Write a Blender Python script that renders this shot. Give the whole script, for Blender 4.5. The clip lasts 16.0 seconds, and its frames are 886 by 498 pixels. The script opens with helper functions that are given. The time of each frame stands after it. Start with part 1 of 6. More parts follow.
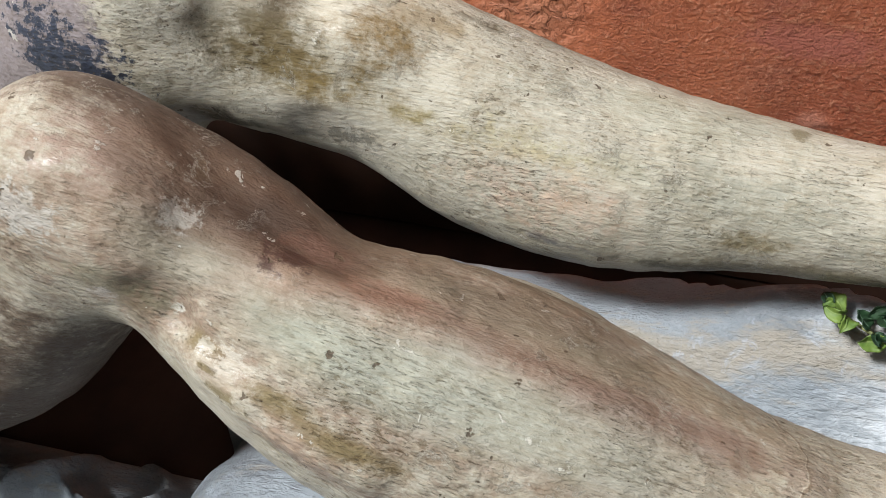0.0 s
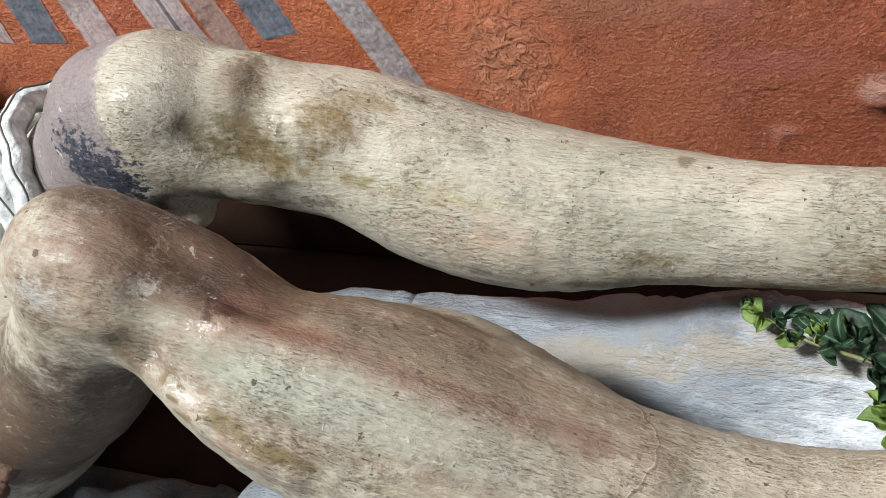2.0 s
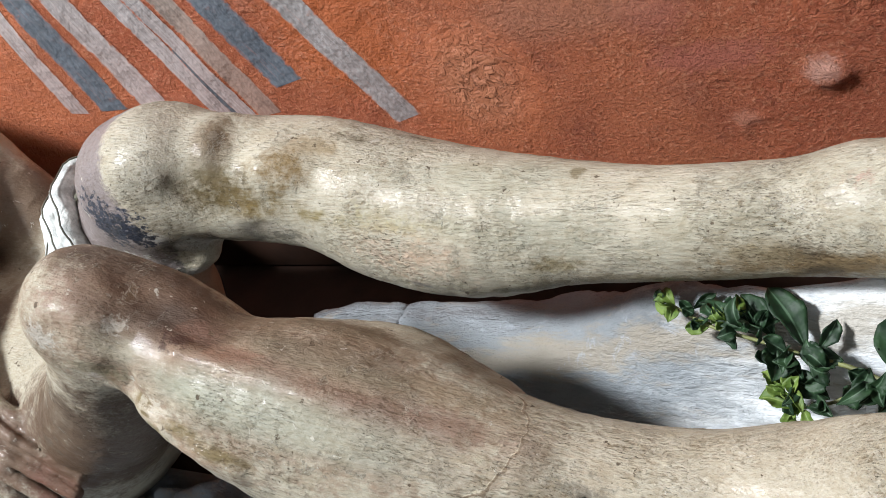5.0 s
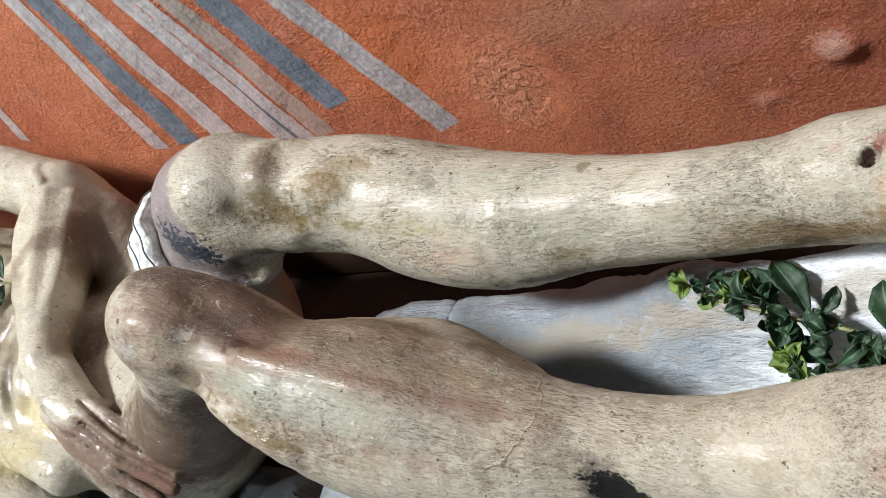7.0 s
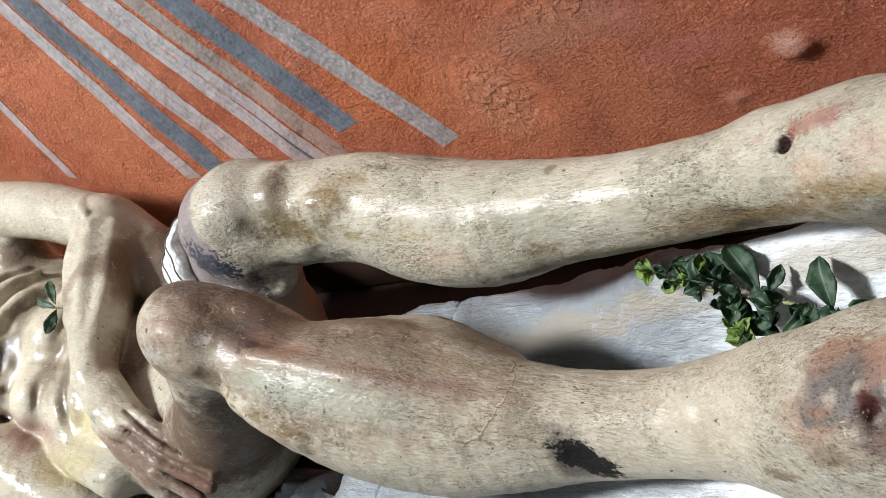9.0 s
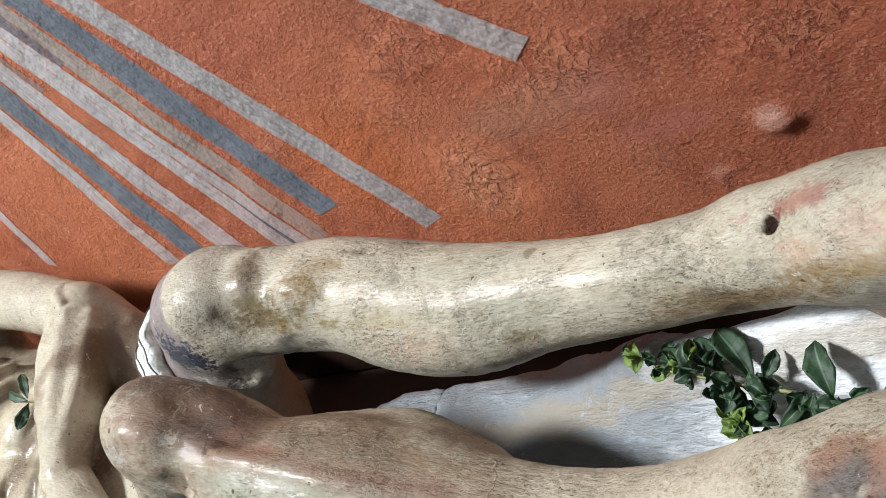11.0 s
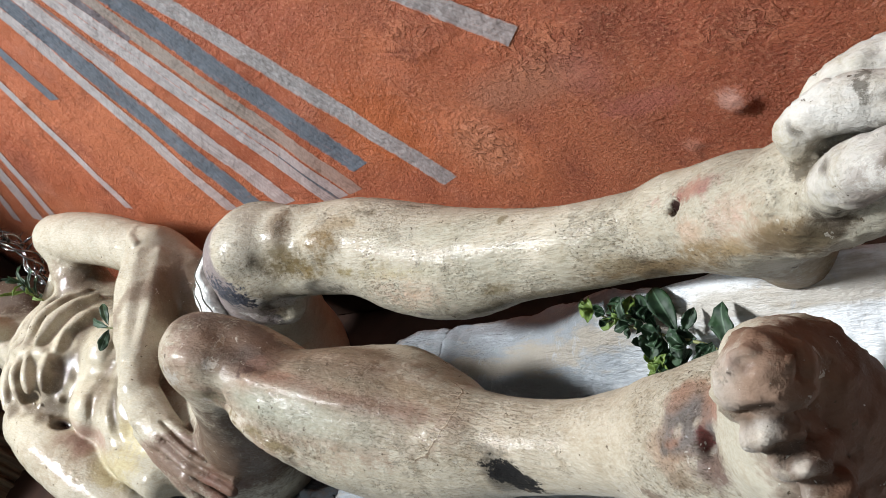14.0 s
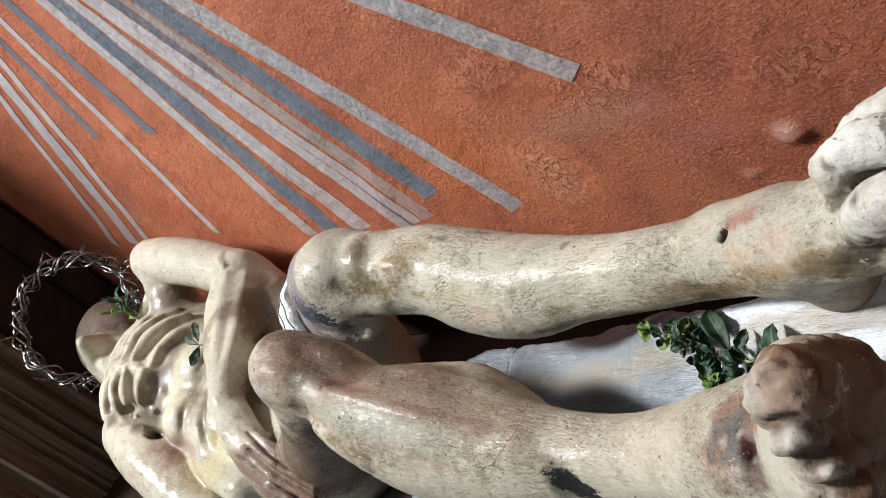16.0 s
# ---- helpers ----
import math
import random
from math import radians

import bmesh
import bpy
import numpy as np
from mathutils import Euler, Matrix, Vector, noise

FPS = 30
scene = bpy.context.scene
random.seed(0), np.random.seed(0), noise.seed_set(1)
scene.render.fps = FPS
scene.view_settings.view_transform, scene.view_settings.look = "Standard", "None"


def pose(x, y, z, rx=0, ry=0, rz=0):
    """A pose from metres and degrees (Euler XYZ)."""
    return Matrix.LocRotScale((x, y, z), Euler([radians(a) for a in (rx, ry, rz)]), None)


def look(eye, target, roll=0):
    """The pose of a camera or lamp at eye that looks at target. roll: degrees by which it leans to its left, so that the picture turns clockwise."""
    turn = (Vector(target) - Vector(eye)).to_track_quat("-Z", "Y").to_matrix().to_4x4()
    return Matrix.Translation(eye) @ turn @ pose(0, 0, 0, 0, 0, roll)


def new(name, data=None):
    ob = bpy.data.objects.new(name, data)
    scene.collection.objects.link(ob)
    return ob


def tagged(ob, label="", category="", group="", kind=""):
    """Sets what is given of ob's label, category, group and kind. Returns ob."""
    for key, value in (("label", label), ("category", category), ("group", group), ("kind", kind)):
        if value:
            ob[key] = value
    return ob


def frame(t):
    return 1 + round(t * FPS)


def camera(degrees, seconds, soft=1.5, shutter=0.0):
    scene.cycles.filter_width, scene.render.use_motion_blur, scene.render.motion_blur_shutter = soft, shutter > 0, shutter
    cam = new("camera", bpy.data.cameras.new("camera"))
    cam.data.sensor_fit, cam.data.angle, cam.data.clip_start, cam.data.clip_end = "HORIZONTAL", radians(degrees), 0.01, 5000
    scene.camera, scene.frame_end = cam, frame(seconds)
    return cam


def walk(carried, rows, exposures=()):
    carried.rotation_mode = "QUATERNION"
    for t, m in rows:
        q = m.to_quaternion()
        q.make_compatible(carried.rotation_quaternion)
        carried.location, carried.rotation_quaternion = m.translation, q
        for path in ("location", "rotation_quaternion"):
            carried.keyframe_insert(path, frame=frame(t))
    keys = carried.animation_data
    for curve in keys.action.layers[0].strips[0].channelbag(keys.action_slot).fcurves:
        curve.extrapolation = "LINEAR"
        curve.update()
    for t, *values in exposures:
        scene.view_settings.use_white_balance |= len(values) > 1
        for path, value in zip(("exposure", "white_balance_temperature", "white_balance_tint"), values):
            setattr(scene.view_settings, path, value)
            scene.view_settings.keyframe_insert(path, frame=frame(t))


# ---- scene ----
cam = camera(55.7, 16.0, soft=0.6)
PATH = [
    (0, (0.026, -0.449, 1.37), (-0.251, 0.853, -0.123), 0.6),
    (0.5, (0.033, -0.45, 1.379), (-0.26, 0.871, -0.094), -2.4),
    (1, (0.075, -0.454, 1.392), (-0.287, 0.875, -0.058), -5.3),
    (1.5, (0.112, -0.464, 1.403), (-0.417, 0.822, -0.034), -10.8),
    (2, (0.135, -0.465, 1.416), (-0.504, 0.793, -0.001), -15.6),
    (2.5, (0.157, -0.458, 1.423), (-0.515, 0.801, 0.022), -17.9),
    (3, (0.181, -0.459, 1.428), (-0.534, 0.788, 0.038), -19.5),
    (3.5, (0.206, -0.455, 1.429), (-0.571, 0.768, 0.051), -21.8),
    (3.7, (0.213, -0.453, 1.429), (-0.583, 0.76, 0.053), -22.6),
    (5.8, (0.297, -0.453, 1.428), (-0.774, 0.65, 0.149), -34.1),
    (6, (0.303, -0.453, 1.43), (-0.776, 0.649, 0.157), -34.7),
    (6.5, (0.312, -0.459, 1.436), (-0.835, 0.617, 0.2), -37.2),
    (7, (0.324, -0.464, 1.435), (-0.865, 0.596, 0.226), -39.3),
    (7.5, (0.337, -0.469, 1.435), (-0.88, 0.587, 0.249), -41.2),
    (8, (0.345, -0.475, 1.431), (-0.897, 0.574, 0.266), -42.6),
    (8.5, (0.361, -0.482, 1.435), (-0.894, 0.571, 0.288), -43.0),
    (9, (0.386, -0.485, 1.436), (-0.899, 0.568, 0.322), -43.6),
    (9.5, (0.384, -0.481, 1.438), (-0.907, 0.579, 0.337), -44.2),
    (10, (0.36, -0.462, 1.424), (-0.893, 0.729, 0.418), -42.5),
    (10.2, (0.361, -0.458, 1.417), (-0.878, 0.767, 0.436), -42.1),
    (12.3, (0.441, -0.474, 1.435), (-0.869, 0.613, 0.384), -44.0),
    (12.5, (0.449, -0.475, 1.437), (-0.876, 0.603, 0.396), -44.2),
    (13, (0.466, -0.475, 1.439), (-0.899, 0.571, 0.417), -45.0),
    (13.5, (0.481, -0.478, 1.443), (-0.911, 0.539, 0.43), -45.4),
    (14, (0.492, -0.48, 1.446), (-0.921, 0.525, 0.449), -45.7),
    (14.5, (0.506, -0.484, 1.452), (-0.952, 0.498, 0.497), -46.6),
    (15, (0.512, -0.489, 1.456), (-0.981, 0.476, 0.542), -47.0),
    (15.5, (0.522, -0.498, 1.464), (-0.985, 0.478, 0.582), -46.8),
    (16, (0.528, -0.501, 1.467), (-0.992, 0.48, 0.612), -46.8),
]
walk(cam, [(t, look(eye, target, roll)) for t, eye, target, roll in PATH])

# ---- world and light ----
world = bpy.data.worlds.new("world")
scene.world = world
world.use_nodes = True
wn = world.node_tree
sky = wn.nodes.new("ShaderNodeTexSky")
sky.sky_type = 'NISHITA'
sky.sun_disc = False
sky.sun_elevation = radians(38)
sky.sun_rotation = radians(-60)
wn.links.new(sky.outputs[0], wn.nodes["Background"].inputs[0])
wn.nodes["Background"].inputs[1].default_value = 0.1


def area_lamp(name, at, to, width, height, watts, colour):
    data = bpy.data.lights.new(name, 'AREA')
    data.shape, data.size, data.size_y = 'RECTANGLE', width, height
    data.energy, data.color = watts, colour
    ob = new(name, data)
    ob.matrix_world = look(at, to)
    return ob


# high window daylight near the head, and an added fill behind the viewer
area_lamp("window_light", (-1.79, -1.42, 3.94), (-0.10, -0.2, 1.15), 0.54, 0.54, 272, (0.92, 0.96, 1.0))
area_lamp("fill_light", (1.0, -2.6, 3.15), (0.1, -0.2, 1.1), 1.5, 1.1, 14, (0.78, 0.89, 1.0))


# ---- materials ----
def nodes_of(name):
    m = bpy.data.materials.new(name)
    m.use_nodes = True
    return m, m.node_tree, m.node_tree.nodes["Principled BSDF"]


class Net:
    """Short ways to add nodes to a material."""

    def __init__(self, name, rough=0.6, metal=0.0, spec=0.5):
        self.mat, self.tree, self.out = nodes_of(name)
        self.out.inputs["Roughness"].default_value = rough
        self.out.inputs["Metallic"].default_value = metal
        self.out.inputs["Specular IOR Level"].default_value = spec

    def add(self, kind, **values):
        n = self.tree.nodes.new(kind)
        for key, v in values.items():
            if key == "operation":
                n.operation = v
            elif key == "blend":
                n.blend_type = v
        return n

    def link(self, a, b):
        self.tree.links.new(a, b)

    def coords(self, what="Object", scale=(1, 1, 1), attribute=""):
        if attribute:
            a = self.add("ShaderNodeAttribute")
            a.attribute_name = attribute
            src = a.outputs["Vector"]
        else:
            src = self.add("ShaderNodeTexCoord").outputs[what]
        mp = self.add("ShaderNodeMapping")
        mp.inputs["Scale"].default_value = scale
        self.link(src, mp.inputs["Vector"])
        return mp.outputs[0]

    def noise(self, vec, scale, detail=4, rough=0.55, distortion=0.0):
        n = self.add("ShaderNodeTexNoise")
        n.inputs["Scale"].default_value = scale
        n.inputs["Detail"].default_value = detail
        n.inputs["Roughness"].default_value = rough
        n.inputs["Distortion"].default_value = distortion
        self.link(vec, n.inputs["Vector"])
        return n.outputs["Fac"]

    def voronoi(self, vec, scale, feature='F1'):
        n = self.add("ShaderNodeTexVoronoi")
        n.feature = feature
        n.inputs["Scale"].default_value = scale
        self.link(vec, n.inputs["Vector"])
        return n.outputs["Distance"]

    def ramp(self, fac, lo, hi, a=0.0, b=1.0):
        n = self.add("ShaderNodeMapRange")
        n.interpolation_type = 'SMOOTHSTEP'
        for key, v in (("From Min", lo), ("From Max", hi), ("To Min", a), ("To Max", b)):
            n.inputs[key].default_value = v
        self.link(fac, n.inputs["Value"])
        return n.outputs["Result"]

    def math(self, op, a, b):
        n = self.add("ShaderNodeMath", operation=op)
        for k, v in enumerate((a, b)):
            if isinstance(v, (int, float)):
                n.inputs[k].default_value = v
            else:
                self.link(v, n.inputs[k])
        return n.outputs[0]

    def mix(self, fac, a, b, blend='MIX'):
        n = self.add("ShaderNodeMixRGB", blend=blend)
        for k, v in enumerate((fac, a, b)):
            if isinstance(v, (int, float)):
                n.inputs[k].default_value = v
            elif isinstance(v, tuple):
                n.inputs[k].default_value = (*v, 1)
            else:
                self.link(v, n.inputs[k])
        return n.outputs[0]

    def bump(self, height, distance, strength=1.0, after=None):
        n = self.add("ShaderNodeBump")
        n.inputs["Distance"].default_value = distance
        n.inputs["Strength"].default_value = strength
        self.link(height, n.inputs["Height"])
        if after is not None:
            self.link(after, n.inputs["Normal"])
        return n.outputs[0]

    def done(self, colour, normal=None, rough=None):
        if isinstance(colour, tuple):
            self.out.inputs["Base Color"].default_value = (*colour, 1)
        else:
            self.link(colour, self.out.inputs["Base Color"])
        if normal is not None:
            self.link(normal, self.out.inputs["Normal"])
            if not self.out.inputs["Coat Normal"].is_linked:
                self.link(normal, self.out.inputs["Coat Normal"])
        if rough is not None:
            self.link(rough, self.out.inputs["Roughness"])
        return self.mat


def wall_colour(n):
    """The mottled terracotta paint and its relief, shared by the wall and the worn stripes on it."""
    v = n.coords()
    big = n.noise(v, 3.2, 5, 0.6)
    mid = n.noise(v, 11, 5, 0.6, 0.4)
    fine = n.noise(v, 330, 4, 0.7)
    grit = n.noise(v, 270, 6, 0.64)
    brush = n.noise(n.coords("Object", (26, 1, 70)), 4.0, 5, 0.65)
    c = n.mix(n.ramp(big, 0.38, 0.64), (0.350, 0.082, 0.032), (0.460, 0.132, 0.051))
    c = n.mix(n.ramp(mid, 0.5, 0.72, 0, 0.65), c, (0.225, 0.050, 0.022))
    c = n.mix(n.ramp(n.noise(v, 6, 6, 0.75), 0.54, 0.70, 0, 0.6), c, (0.43, 0.165, 0.105))
    c = n.mix(n.ramp(n.noise(v, 30, 5, 0.75, 0.3), 0.55, 0.70, 0, 0.55), c, (0.215, 0.050, 0.023))
    # raised grains lightened, painting in the light they catch
    c = n.mix(n.ramp(grit, 0.52, 0.66, 0, 0.7), c, (0.52, 0.200, 0.105))
    c = n.mix(n.ramp(fine, 0.55, 0.67, 0, 0.75), c, (0.62, 0.26, 0.15))
    c = n.mix(n.ramp(n.noise(v, 260, 4, 0.65), 0.32, 0.42, 0.45, 0), c, (0.16, 0.036, 0.017))
    specks = n.ramp(n.voronoi(v, 38), 0.02, 0.05, 0.6, 0)
    c = n.mix(specks, c, (0.58, 0.34, 0.23))
    scratch = n.ramp(n.noise(n.coords("Object", (9, 1, 60)), 3.0, 4, 0.7), 0.66, 0.70, 0, 0.30)
    c = n.mix(scratch, c, (0.52, 0.25, 0.16))
    def place(x, z, rx, rz, strength):
        mp = n.add("ShaderNodeMapping")
        mp.vector_type = 'TEXTURE'
        mp.inputs["Location"].default_value = (x, 0, z)
        mp.inputs["Scale"].default_value = (rx, 1, rz)
        n.link(n.tree.nodes["Texture Coordinate"].outputs["Object"], mp.inputs["Vector"])
        ln = n.add("ShaderNodeVectorMath", operation='LENGTH')
        n.link(mp.outputs[0], ln.inputs[0])
        d = n.math('ADD', ln.outputs["Value"], n.math('MULTIPLY', n.math('SUBTRACT', grit, 0.5), 1.6))
        return n.ramp(d, 0.3, 1.1, strength, 0)

    def spot(x, z, rx, rz, colour, strength):
        nonlocal c
        c = n.mix(place(x, z, rx, rz, strength), c, colour)

    # pink, orange and chalky places of the paint
    spot(0.150, 1.090, 0.050, 0.016, (0.44, 0.130, 0.088), 0.7)
    spot(0.120, 1.135, 0.030, 0.030, (0.43, 0.140, 0.095), 0.5)
    spot(0.215, 1.071, 0.014, 0.013, (0.52, 0.300, 0.235), 0.7)
    spot(-0.110, 1.150, 0.060, 0.080, (0.46, 0.110, 0.022), 0.6)
    spot(0.060, 1.140, 0.080, 0.030, (0.40, 0.175, 0.100), 0.55)
    spot(-0.020, 1.088, 0.040, 0.050, (0.47, 0.185, 0.095), 0.6)
    spot(0.165, 1.034, 0.012, 0.009, (0.48, 0.220, 0.150), 0.5)
    spot(0.180, 1.290, 0.060, 0.050, (0.47, 0.260, 0.170), 0.6)
    worm = n.noise(n.coords("Object", (1.0, 1, 0.8)), 120, 4, 0.55, 0.8)
    where = place(-0.015, 1.088, 0.042, 0.055, 1.0)
    for spot_at in ((0.095, 1.165, 0.060, 0.035, 0.8), (0.250, 1.125, 0.050, 0.028, 0.7), (0.010, 1.225, 0.060, 0.035, 0.6), (-0.30, 1.27, 0.05, 0.03, 0.5)):
        where = n.math('MAXIMUM', where, place(*spot_at))
    ridge = n.math('MULTIPLY', n.ramp(worm, 0.46, 0.58), where)
    # light caught by the ridges, put into their colour
    c = n.mix(n.math('MULTIPLY', ridge, 0.48), c, (0.62, 0.25, 0.135))
    # the plaster is coarser towards the feet end, smoother under the rays
    side = n.add("ShaderNodeSeparateXYZ")
    n.link(v, side.inputs[0])
    coarse = n.ramp(n.math('ADD', side.outputs[0], n.math('MULTIPLY', n.math('SUBTRACT', mid, 0.5), 0.35)), -0.12, 0.10, 0.35, 1.0)
    h = n.bump(fine, 0.0009, 0.8)
    h = n.bump(n.math('MULTIPLY', n.math('ADD', grit, n.math('MULTIPLY', n.noise(n.coords('Object', (1, 1, 1.4)), 520, 3, 0.6, 0.4), 0.5)), coarse), 0.0042, 0.9, h)
    h = n.bump(n.noise(n.coords('Object', (70, 1, 150)), 3.0, 5, 0.7), 0.0022, 0.6, h)
    h = n.bump(ridge, 0.0017, 0.95, h)
    h = n.bump(brush, 0.0020, 0.3, h)
    h = n.bump(n.noise(v, 24, 4, 0.6), 0.009, 0.6, h)
    return v, c, h, n.ramp(mid, 0.3, 0.7, 0.46, 0.70)


def wall_paint():
    n = Net("terracotta wall paint", 0.62)
    v, c, h, rough = wall_colour(n)
    return n.done(c, h, rough)


def stripe_paint(name, colour, speck, fade=0.3):
    n = Net(name, 0.6)
    v, under, h, rough = wall_colour(n)
    c = n.mix(n.ramp(n.noise(v, 16, 4), 0.35, 0.7), colour, tuple(0.78 * q for q in colour))
    c = n.mix(n.ramp(n.noise(v, 210, 3, 0.7), 0.46, 0.62, 0, speck), c, (0.46, 0.45, 0.45))
    c = n.mix(n.ramp(n.noise(n.coords("Object", (40, 1, 40)), 6, 5, 0.7), 0.35, 0.75, 0, 0.22), c, tuple(0.6 * q for q in colour))
    sep = n.add("ShaderNodeSeparateXYZ")
    n.link(n.coords(attribute="across"), sep.inputs[0])
    edge = n.math('ADD', n.math('ABSOLUTE', sep.outputs[0], 0), n.math('MULTIPLY', n.math('SUBTRACT', n.noise(v, 120, 4, 0.7), 0.5), 0.8))
    strokes = n.noise(n.coords(attribute="across", scale=(4.5, 14, 1)), 1.0, 4, 0.6)
    c = n.mix(n.ramp(strokes, 0.40, 0.64, 0, 0.6), c, tuple(min(1, 1.35 * q) for q in colour))
    worn = n.math('MAXIMUM', n.ramp(edge, 0.80, 1.10, 0, 1), n.math('MAXIMUM', n.ramp(strokes, 0.60, 0.72, 0, 0.45), n.math('MAXIMUM', n.ramp(sep.outputs[1], 0.80, 1.0, 0, fade), n.ramp(n.noise(v, 60, 6, 0.8), 0.58, 0.70, 0, 0.35))))
    smooth = n.bump(n.noise(v, 24, 4, 0.6), 0.009, 0.6, n.bump(n.noise(v, 240, 3, 0.6), 0.0007, 0.7))
    return n.done(n.mix(worn, c, under), smooth, rough)


WALL = wall_paint()
STRIPES = {
    "pale_speckled": stripe_paint("pale grey speckled paint", (0.27, 0.25, 0.245), 0.55, 0.1),
    "slate": stripe_paint("slate blue paint", (0.105, 0.122, 0.145), 0.10, 0.0),
    "tan": stripe_paint("tan grey paint", (0.265, 0.220, 0.190), 0.08, 0.3),
    "dark": stripe_paint("dark slate paint", (0.10, 0.105, 0.12), 0.08, 0.1),
    "pale": stripe_paint("pale grey paint", (0.36, 0.33, 0.325), 0.12, 0.22),
    "umber": stripe_paint("umber grey paint", (0.17, 0.13, 0.125), 0.08, 0.2),
}


def carved_white():
    n = Net("chalky white painted wood", 0.42)
    v = n.coords("Object", (6, 26, 26))
    u = n.coords()
    band = n.add("ShaderNodeSeparateXYZ")
    n.link(n.tree.nodes["Texture Coordinate"].outputs["Object"], band.inputs[0])
    # whiter towards the feet, blue-grey towards the knees
    feet_side = n.ramp(n.math('ADD', band.outputs[0], n.math('MULTIPLY', n.math('SUBTRACT', n.noise(v, 2, 5, 0.7), 0.5), 0.30)), 0.12, 0.25)
    c = n.mix(n.ramp(n.noise(u, 9, 5, 0.6), 0.4, 0.7), (0.26, 0.285, 0.303), (0.125, 0.137, 0.147))
    c = n.mix(feet_side, c, n.mix(n.ramp(n.noise(u, 16, 5, 0.65), 0.45, 0.7), (0.82, 0.845, 0.86), (0.64, 0.665, 0.69)))
    c = n.mix(n.ramp(n.noise(v, 2.2, 6, 0.75), 0.52, 0.66, 0, 0.65), c, (0.30, 0.260, 0.205))
    c = n.mix(n.ramp(n.noise(v, 11, 5, 0.7), 0.65, 0.71, 0, 0.6), c, (0.28, 0.26, 0.25))
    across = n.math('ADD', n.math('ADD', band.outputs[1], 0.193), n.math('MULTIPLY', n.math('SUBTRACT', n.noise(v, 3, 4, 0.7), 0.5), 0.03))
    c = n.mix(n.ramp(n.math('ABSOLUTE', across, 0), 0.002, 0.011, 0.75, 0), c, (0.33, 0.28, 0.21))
    # brown dirt in the hollow, deepened to paint in the near calf's shade
    dirt_shade = n.math('ADD', n.math('ADD', band.outputs[1], 0.243), n.math('MULTIPLY', n.math('SUBTRACT', n.noise(v, 2.5, 5, 0.7), 0.5), 0.07))
    c = n.mix(n.math('MULTIPLY', n.ramp(n.math('ABSOLUTE', dirt_shade, 0), 0.004, 0.030, 0.7, 0), n.ramp(band.outputs[0], 0.20, 0.28, 1, 0)), c, (0.23, 0.21, 0.18))
    c = n.mix(n.ramp(n.noise(u, 60, 5, 0.75, 0.5), 0.56, 0.70, 0, 0.55), c, (0.40, 0.43, 0.48))
    crack = n.ramp(n.voronoi(n.coords("Object", (9, 16, 16)), 1.6, 'DISTANCE_TO_EDGE'), 0.0, 0.006, 0.16, 0)
    c = n.mix(crack, c, (0.33, 0.32, 0.32))
    h = n.bump(n.noise(v, 9, 5, 0.7), 0.0022, 0.8)
    h = n.bump(n.noise(u, 45, 5, 0.65), 0.0045, 0.7, h)
    h = n.bump(n.math('MULTIPLY', n.noise(n.coords('Object', (90, 260, 260)), 1.0, 5, 0.7), n.ramp(feet_side, 0.2, 0.9, 1.0, 0.35)), 0.0022, 0.9, h)
    return n.done(c, h, rough=n.ramp(n.noise(u, 20, 4), 0.3, 0.7, 0.35, 0.6))


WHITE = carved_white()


def plain(name, colour, rough, scale=30.0, vary=0.25, metal=0.0, bump=0.001, spec=0.5):
    n = Net(name, rough, metal, spec)
    v = n.coords()
    f = n.noise(v, scale, 4, 0.6)
    c = n.mix(n.ramp(f, 0.3, 0.7), tuple(q * (1 - vary) for q in colour), tuple(min(1, q * (1 + vary)) for q in colour))
    c = n.mix(n.ramp(n.noise(v, scale * 0.2, 3), 0.35, 0.7, 0, vary), c, tuple(q * 0.6 for q in colour))
    return n.done(c, n.bump(f, bump, 0.6))


PLASTER = plain("grey wall plaster", (0.16, 0.155, 0.15), 0.8, 3, 0.12)
CEILING = plain("grey ceiling plaster", (0.25, 0.25, 0.25), 0.85, 3, 0.08)
FLOOR = plain("dark stone floor", (0.16, 0.13, 0.11), 0.5, 6, 0.3)
SHELF = plain("dark brown stained shelf wood", (0.033, 0.015, 0.009), 0.75, 22, 0.3, spec=0.2)
SILVER = plain("tarnished silver", (0.30, 0.29, 0.28), 0.18, 90, 0.5, 1.0)
STEM = plain("green brown stem", (0.16, 0.17, 0.06), 0.6, 200, 0.3)
CLOTH = plain("white painted carved cloth", (0.62, 0.64, 0.62), 0.5, 120, 0.35, 0.0, 0.004)
CLOTH_DARK = plain("dark fold line", (0.10, 0.095, 0.07), 0.5, 60, 0.2)


def moulding_wood():
    n = Net("weathered brown moulding wood", 0.5, spec=0.3)
    v = n.coords("Object", (18, 18, 1.2))
    f = n.noise(v, 5, 5, 0.65)
    c = n.mix(n.ramp(f, 0.3, 0.72), (0.095, 0.060, 0.034), (0.215, 0.148, 0.090))
    c = n.mix(n.ramp(n.noise(n.coords(), 60, 3, 0.7), 0.66, 0.74, 0, 0.5), c, (0.30, 0.25, 0.20))
    return n.done(c, n.bump(f, 0.002, 0.5))


MOULDING = moulding_wood()
LEDGE = plain("cream painted edge", (0.40, 0.36, 0.30), 0.5, 60, 0.25)


